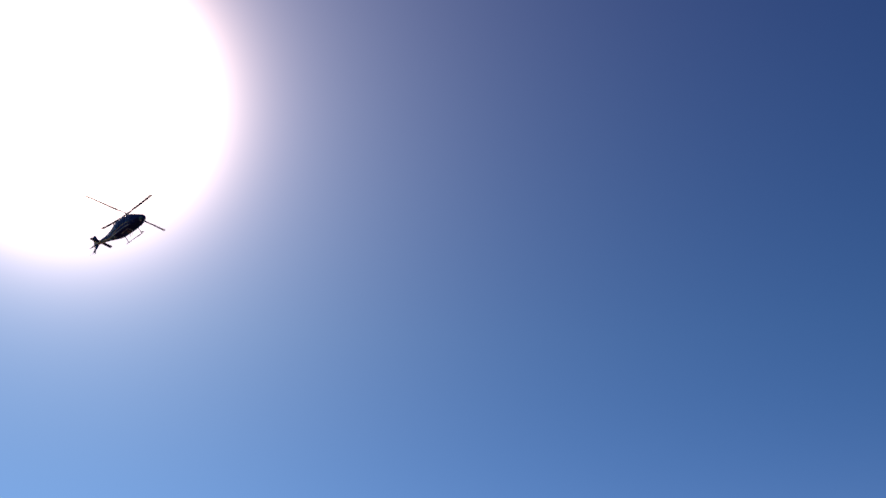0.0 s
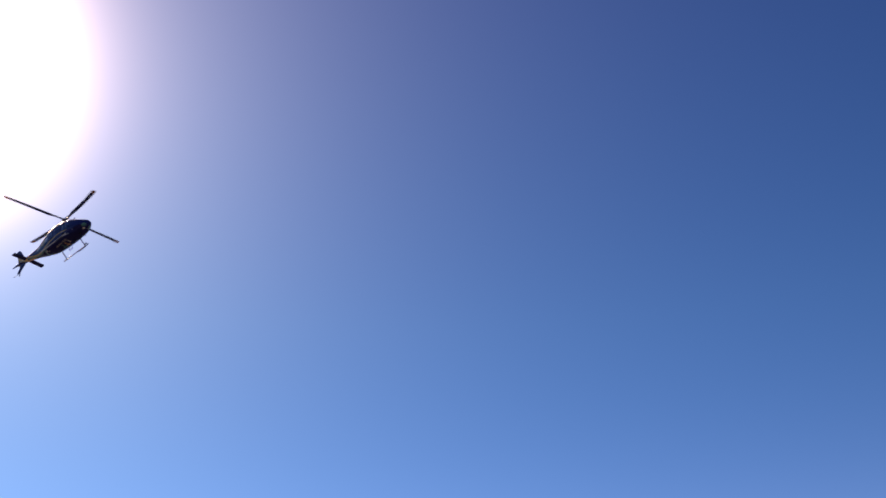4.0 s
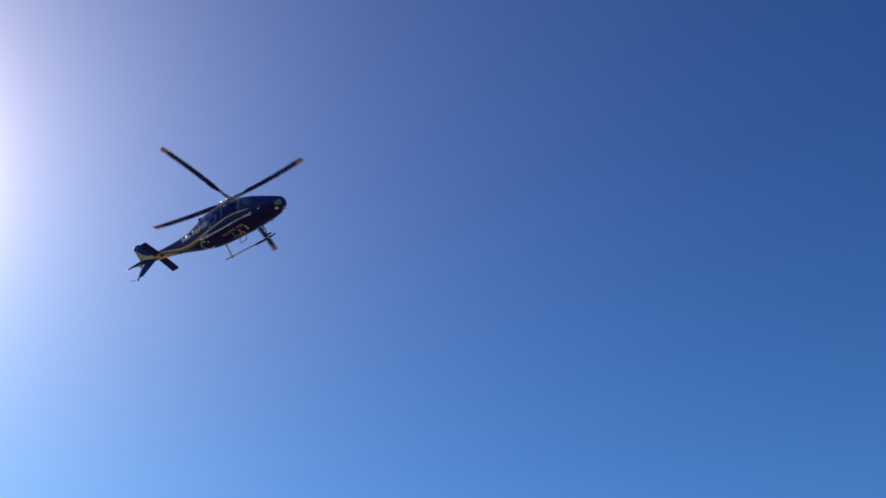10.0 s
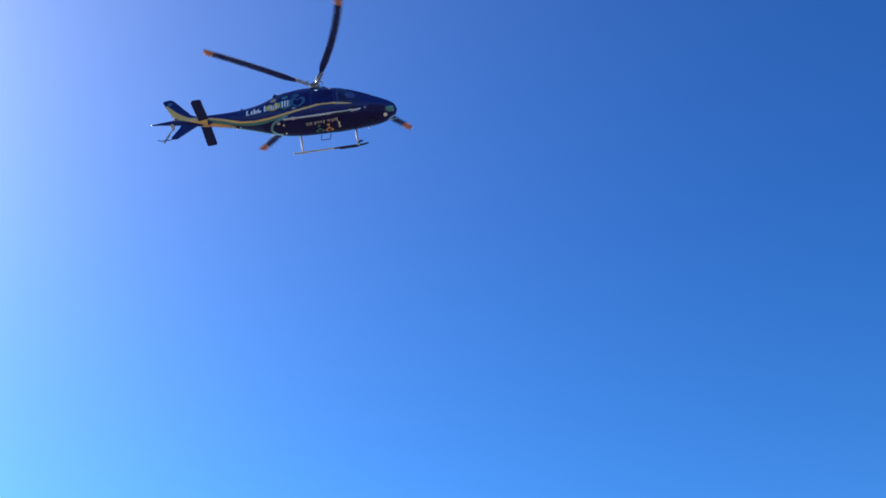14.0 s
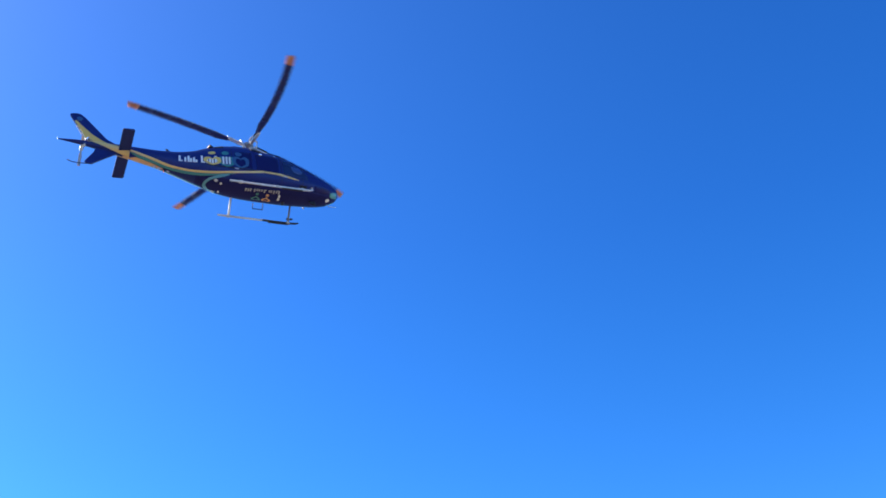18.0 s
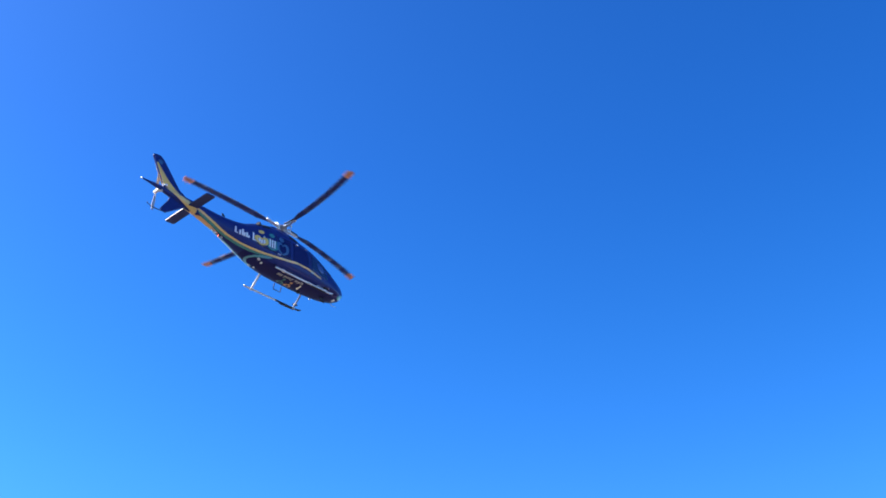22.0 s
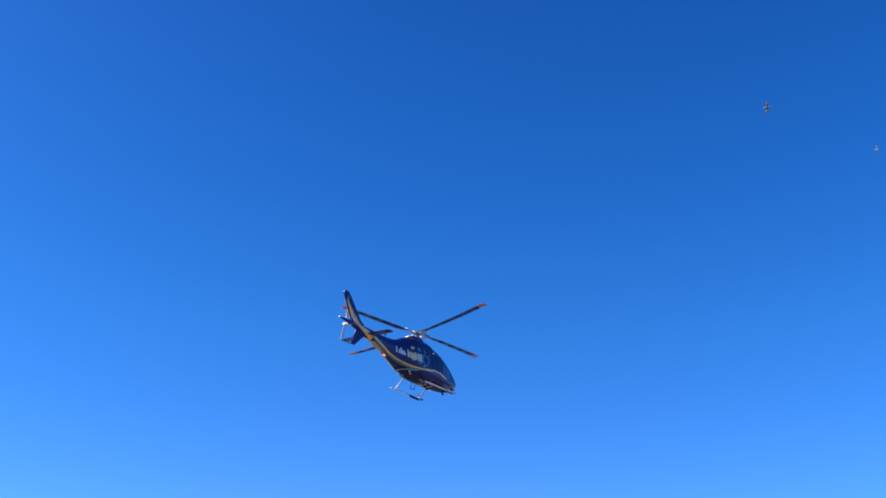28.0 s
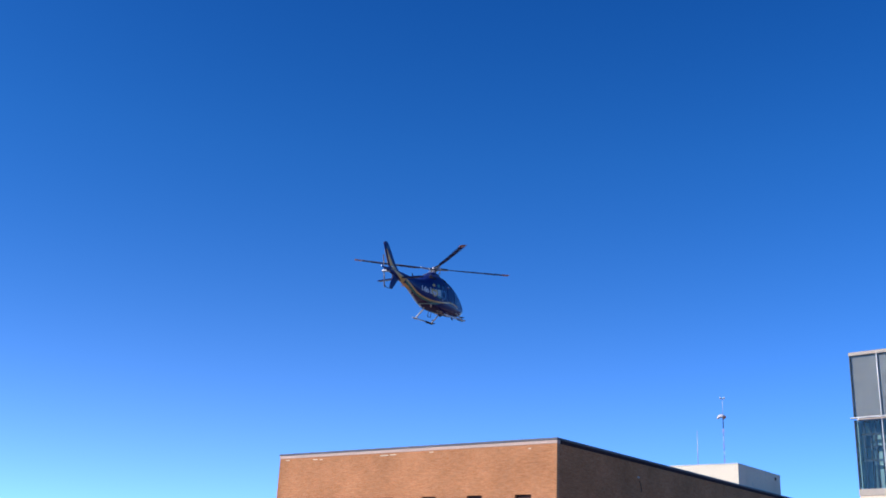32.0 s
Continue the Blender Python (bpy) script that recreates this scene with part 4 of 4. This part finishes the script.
    part("tail_gearbox", tube([(-6.6, 0.0, -1.2), (-6.72, 0.08, -1.22), (-6.72, 0.22, -1.22)], [0.11, 0.10, 0.07], 10), PALE, heli)
    b = bmesh.new()
    bmesh.ops.create_uvsphere(b, u_segments=10, v_segments=8, radius=0.022, matrix=Matrix.Translation((-7.67, 0, -1.11)))
    part("tail_lamp", b, WHITE_GLOW, heli, "white tail lamp")
    part("beacon_base", tube([(-3.48, 0, -2.02), (-3.48, 0, -2.08)], 0.06, 12), BLACK, heli)
    # antennas, cable cutters, cargo step
    for x, z, h in ((-3.2, -0.96, 0.10), (2.0, -1.02, 0.18)):
        part("antenna", plate([(x, 0, z - 0.03), (x - 0.18, 0, z - 0.03), (x - 0.22, 0, z + h), (x - 0.12, 0, z + h)], 0.025), BLACK, heli)
    for x in (-3.25, -3.62, -3.8):
        part("antenna", plate([(x, 0, -2.08 + 0.25 * (-3.35 - x)), (x - 0.14, 0, -2.03 + 0.25 * (-3.35 - x)), (x - 0.13, 0, -2.14 + 0.25 * (-3.35 - x)), (x - 0.06, 0, -2.16 + 0.25 * (-3.35 - x))], 0.025), TAILPALE, heli, "pale blade antenna")
    part("cable_cutter", plate([(1.75, 0, -0.98), (1.45, 0, -0.88), (1.6, 0, -0.62), (1.72, 0, -0.56)], 0.03), BLACK, heli)
    part("cable_cutter", plate([(2.9, 0, -2.72), (2.6, 0, -2.78), (2.78, 0, -3.0), (2.95, 0, -3.02)], 0.03), BLACK, heli)
    part("pitot", tube([(3.5, 0.2, -2.64), (3.62, 0.2, -2.78), (3.95, 0.2, -2.78)], 0.015, 6), SILVER, heli)
    part("cargo_hook", tube([(0.35, 0.62, -2.72), (0.32, 0.66, -3.02), (0.75, 0.66, -3.02), (0.78, 0.62, -2.72)], 0.022, 6), BLACK, heli, "black hook frame under the cabin")
    part("camera_pod", tube([(1.55, 0.3, -2.78), (1.55, 0.3, -2.88), (1.55, 0.3, -2.92)], [0.09, 0.09, 0.04], 10), BLACK, heli)
    # turning beacon under the boom: a dark drum with one lit side, which faces +x
    b = bmesh.new()
    bmesh.ops.create_uvsphere(b, u_segments=18, v_segments=10, radius=0.05)
    for f in b.faces:
        c = f.calc_center_median()
        f.material_index = 1 if c.x > 0.55 * math.hypot(c.x, c.y) and abs(c.z) < 0.042 else 0
    beacon = part("beacon", b, [BLACK, RED_GLOW], heli, "turning red beacon under the boom")
    beacon.location = BEACON
    # polished balls added where the sun glints on the cowling
    for x, a in ((0.40, 67), (1.01, 59.6)):
        b = bmesh.new()
        bmesh.ops.create_uvsphere(b, u_segments=12, v_segments=8, radius=0.06 if x < 1 else 0.035, matrix=Matrix.Translation(skin(x, -a, 0.03)))
        part("cowling_glint", b, CHROME, heli, "small polished ball added for a sun glint", smooth=True)
    b = bmesh.new()
    bmesh.ops.create_uvsphere(b, u_segments=12, v_segments=8, radius=0.06, matrix=Matrix.Translation((-6.52, -0.13, -0.99)))
    part("gearbox_cap", b, CHROME, heli, "polished metal gearbox cap", smooth=True)
    return heli, main_rotor(heli), main_blades(heli), tail_rotor(heli), beacon


helicopter_thing, rotor_part, blade_chains, tail_rotor_part, beacon_part = helicopter()


# ---------------------------------------------------------------- birds
def bird(pale=True):
    b = empty("bird", pose(0, 0, 60), "small white bird gliding with raised wings" if pale else "small grey bird far off in flight", "bird", "birds in the sky")
    part("body", tube([(0.19, 0, 0.0), (0.14, 0, 0.012), (0.06, 0, 0.01), (-0.06, 0, 0.0), (-0.14, 0, 0.0), (-0.17, 0, 0.0)], [0.012, 0.03, 0.05, 0.045, 0.02, 0.008], 10), FEATHER if pale else FEATHERGREY, b, smooth=True)
    part("tail", plate([(-0.14, 0.02, 0.0), (-0.14, -0.02, 0.0), (-0.26, -0.06, 0.0), (-0.26, 0.06, 0.0)], 0.012, 2), FEATHERGREY, b)
    wings = []
    for s in (1, -1):
        w = bmesh.new()
        add_plate(w, [(0.07, s * 0.03, 0.02), (0.09, s * 0.16, 0.08), (0.03, s * 0.40, 0.12), (-0.03, s * 0.38, 0.11), (-0.05, s * 0.16, 0.07), (-0.06, s * 0.03, 0.02)], 0.014, 2)
        wings.append(part("wing", w, FEATHER if pale else FEATHERGREY, b))
    part("beak", tube([(0.185, 0, 0.0), (0.225, 0, -0.004)], [0.009, 0.002], 6), AMBER, b)
    return b, wings


gulls = [bird(False), bird(), bird(False), bird(False)]


HELICOPTER_ROWS = [  # seconds, place of the body's origin, then roll, pitch and heading in degrees
    (0, -108.68, -25.57, 62.62, 0.28, -7.37, 40.70),
    (1, -100.14, -20.82, 60.30, -0.22, -7.77, 39.28),
    (2, -91.45, -16.35, 59.30, -0.72, -8.14, 37.61),
    (3, -86.75, -13.03, 52.42, -1.21, -8.48, 36.38),
    (3.5, -84.97, -11.58, 48.26, -1.44, -8.61, 35.69),
    (5.5, -72.59, -4.75, 43.64, -2.18, -8.70, 32.40),
    (6, -68.78, -3.12, 43.61, -1.61, -8.44, 32.19),
    (6.5, -65.51, -1.47, 42.82, -0.97, -8.03, 32.66),
    (7, -61.24, -0.05, 43.67, -0.32, -7.68, 33.76),
    (7.5, -57.35, 1.48, 44.03, 0.27, -7.55, 34.84),
    (8, -54.60, 2.81, 43.23, 0.70, -7.58, 35.35),
    (8.5, -51.87, 4.22, 42.77, 0.96, -7.76, 35.33),
    (9, -49.73, 5.53, 42.03, 1.05, -8.01, 35.01),
    (9.5, -47.74, 6.86, 41.45, 1.00, -8.31, 34.60),
    (10, -46.48, 8.22, 40.11, 0.89, -8.67, 34.99),
    (10.5, -44.61, 9.56, 39.67, 0.72, -8.92, 34.98),
    (11, -42.42, 10.78, 39.48, 0.53, -9.01, 35.71),
    (11.5, -40.85, 11.94, 38.43, 0.38, -9.13, 35.81),
    (12, -38.26, 12.92, 38.63, 0.43, -8.88, 36.65),
    (12.5, -36.47, 13.85, 38.08, 0.64, -8.51, 37.45),
    (13, -33.88, 14.58, 38.45, 0.99, -7.97, 38.93),
    (13.5, -31.40, 15.09, 38.88, 1.37, -7.32, 40.53),
    (15.5, -24.94, 17.79, 38.59, 1.41, -6.52, 46.86),
    (16, -24.75, 19.34, 36.76, 0.81, -7.84, 45.41),
    (16.5, -24.02, 20.53, 35.63, 0.30, -8.73, 46.41),
    (17, -22.94, 21.36, 35.22, -0.15, -9.40, 47.67),
    (17.5, -21.80, 22.10, 35.25, -0.57, -9.89, 48.59),
    (18, -21.49, 23.64, 34.39, -0.94, -10.05, 50.11),
    (18.5, -20.68, 24.74, 34.30, -1.28, -9.99, 51.67),
    (19, -20.35, 26.42, 33.54, -1.50, -9.64, 53.73),
    (19.5, -19.73, 27.96, 33.14, -1.55, -9.12, 55.79),
    (20, -18.89, 29.13, 33.38, -1.40, -8.56, 57.82),
    (20.5, -18.02, 30.33, 33.61, -1.07, -7.97, 59.45),
    (21, -17.63, 32.31, 32.63, -0.65, -7.22, 61.04),
    (21.5, -16.99, 34.06, 31.91, -0.27, -6.48, 62.19),
    (22, -16.20, 35.33, 31.90, -0.08, -5.99, 62.09),
    (22.5, -15.48, 36.70, 31.89, -0.06, -5.58, 61.58),
    (23, -15.19, 39.11, 30.33, -0.18, -5.06, 60.68),
    (23.5, -14.76, 41.31, 29.18, -0.30, -4.56, 60.02),
    (24, -14.27, 43.25, 28.52, -0.41, -4.17, 59.58),
    (24.5, -13.70, 45.25, 27.75, -0.49, -3.86, 59.68),
    (25, -13.01, 47.02, 27.48, -0.50, -3.69, 60.60),
    (25.5, -12.30, 48.93, 26.63, -0.49, -3.65, 61.89),
    (27.5, -8.40, 51.21, 25.70, 0.00, -6.82, 66.94),
    (28, -7.65, 52.23, 24.89, -0.01, -6.75, 67.36),
    (28.5, -6.88, 53.26, 24.33, -0.05, -6.62, 68.20),
    (29, -6.12, 54.71, 23.19, -0.23, -6.52, 68.73),
    (29.5, -5.28, 55.94, 22.85, -0.47, -6.53, 68.21),
    (30, -4.41, 57.22, 22.57, -0.75, -6.58, 67.21),
    (30.5, -2.61, 58.60, 22.31, -1.06, -6.66, 66.37),
    (31, -1.76, 60.01, 22.01, -1.36, -6.78, 66.36),
    (31.5, -1.14, 61.48, 21.70, -1.65, -7.06, 66.35),
    (32, -0.55, 62.98, 21.39, -1.91, -7.42, 66.31),
]
BLADE_PHASE = [(1, 52), (2, 68), (3, 19), (6, 42), (6.5, 47), (7, 44), (8, 69), (9, 0), (10, 2), (11, 23), (12, 22), (12.5, 28), (13, 35), (13.5, 55), (15.5, 61), (16, 84), (17, 17), (18, 16), (19, 43), (20, 53), (21, 79), (22, 0), (23, 10), (24, 34), (25, 33), (25.5, 39), (27.5, 66), (28, 76), (29, 11), (30, 9), (31, 11), (31.5, 33), (32, 46)]
BLADE_LEAD = [(0, 3.1, 134), (2, 4.2, 130), (3.5, 4.3, 134), (6, 5.7, 130), (8, 7.0, 123), (10, 7.9, 125), (12, 9.3, 121), (13.5, 10.5, 101), (16, 11.5, 84), (18, 11.4, 74), (20, 10.2, 59), (22, 8.8, 41), (24, 7.0, 39), (26, 5.8, 32), (28, 4.6, 30), (30, 3.7, 24), (32, 2.8, 24)]  # seconds, degrees by which a blade's tip leads or lags its root at most, and the side at which it does


# ---------------------------------------------------------------- what moves
TAIL_PHASE = [(15.6, 60), (16, 60), (17, 0), (18, 5), (19, 0), (20, 100), (21, 0), (22, 5), (23, 90), (24, 130), (25, 90), (28, 20), (29, 160), (30, 60), (31, 165), (32, 0)]


def motions():
    walk(helicopter_thing, [(t, pose(x, y, z, rx, ry, rz)) for t, x, y, z, rx, ry, rz in HELICOPTER_ROWS])
    # the main rotor makes 384 turns a minute; its blades pass the known angles
    whole, angle, t_old, p_old = [(0.0, 0.0)], 0.0, 0.0, 0.0
    for t, p in BLADE_PHASE:
        turn = 2304.0 * (t - t_old)
        turn += (p - p_old - turn + 45) % 90 - 45
        angle += turn
        whole.append((t, angle))
        t_old, p_old = t, p
    ts, an = [w[0] for w in whole], [w[1] for w in whole]
    tilt = pose(*ROTOR_HUB, 0, 4.4, 0)
    spins = [(k / FPS, float(np.interp(k / FPS, ts, an))) for k in range(32 * FPS + 1)]
    walk(rotor_part, [(t, tilt @ pose(0, 0, 0, 0, 0, p)) for t, p in spins])
    # each blade leads and lags on its way round, more and more towards its tip
    lead_t, most, side = zip(*BLADE_LEAD)
    for k, chain in enumerate(blade_chains):
        rows = [[] for _ in chain]
        for t, p in spins:
            a, big, at = radians(p + 90 * k), radians(np.interp(t, lead_t, most)), radians(np.interp(t, lead_t, side))
            nodes = []
            for r in BLADE_NODES:
                b = a
                for _ in range(3):
                    b = a + big * math.cos(b - at) * r / 5.415
                nodes.append(Vector((r * math.cos(b), r * math.sin(b), 0)))
            lengths = [Matrix.Translation(u) @ Matrix.Rotation(math.atan2(v.y - u.y, v.x - u.x), 4, "Z") for u, v in zip(nodes, nodes[1:])]
            rows[0].append((t, tilt @ lengths[0]))
            back = lengths[0].inverted()
            for row, m in zip(rows[1:], lengths[1:]):
                row.append((t, back @ m))
        for piece, row in zip(chain, rows):
            walk(piece, row)
    # the tail rotor turns faster; its two blades pass the known angles
    spin, angle, t_old, p_old = [(0.0, 0.0)], 0.0, 0.0, 0.0
    for t, p in TAIL_PHASE:
        turn = 57.0 * FPS * (t - t_old)
        turn += (p - p_old - turn + 90) % 180 - 90
        angle += turn
        spin.append((t, angle))
        t_old, p_old = t, p
    ts2, an2 = [w[0] for w in spin], [w[1] for w in spin]
    hub = Matrix.Translation(TAIL_HUB)
    walk(tail_rotor_part, [(k / FPS, hub @ pose(0, 0, 0, 0, float(np.interp(k / FPS, ts2, an2)) % 360, 0)) for k in range(32 * FPS + 1)])
    # the beacon turns once a second
    base = Matrix.Translation(BEACON)
    walk(beacon_part, [(k / 10, base @ pose(0, 0, 0, 0, 0, (36.0 * k + float(np.interp(k / 10, (25.5, 27.5, 31.1, 32.0), (140, 200, 200, 360)))) % 360)) for k in range(321)])
    flights = [
        [(0, 560, 20, 60), (28, 12.4, 47.7, 35.9), (28.5, 2.6, 48.3, 37.2), (29, -8.4, 47.3, 37.6), (29.5, -21.5, 43.5, 37.0), (32, -75, 10, 38)],
        [(0, 310, 40, 75), (28, 32.7, 88.0, 59.0), (28.5, 28.5, 90.6, 57.3), (28.9, 28, 91, 84), (32, 0, 120, 160)],
        [(0, 380, 40, 70), (28.2, 34.0, 105.2, 48.2), (28.5, 30.2, 106.9, 47.1), (29, 26.5, 108.6, 45.4), (30, 52, 100, 62), (32, 120, 90, 90)],
        [(0, 420, 60, 70), (30.2, 29.4, 96.9, 44.6), (30.6, 15.6, 102.3, 39.1), (31, 12.9, 103.2, 37.5), (31.5, 10.3, 104.1, 35.8), (32, 8, 100, 75)]]
    for i, ((b, wings), rows) in enumerate(zip(gulls, flights)):
        # three wing beats a second
        for side, wing in zip((1, -1), wings):
            walk(wing, [(k / 10, pose(0, 0, 0, side * (8 + 34 * math.sin(1.8 * k + 1.3 * i + 3.1)))) for k in range(321)])
        keyed = []
        for j, (t, x, y, z) in enumerate(rows):
            u, v = rows[max(j - 1, 0)], rows[min(j + 1, len(rows) - 1)]
            keyed.append((t, pose(x, y, z, 25 * math.sin(j * 2.1), 0, math.degrees(math.atan2(v[2] - u[2], v[1] - u[1])))))
        walk(b, keyed)


motions()
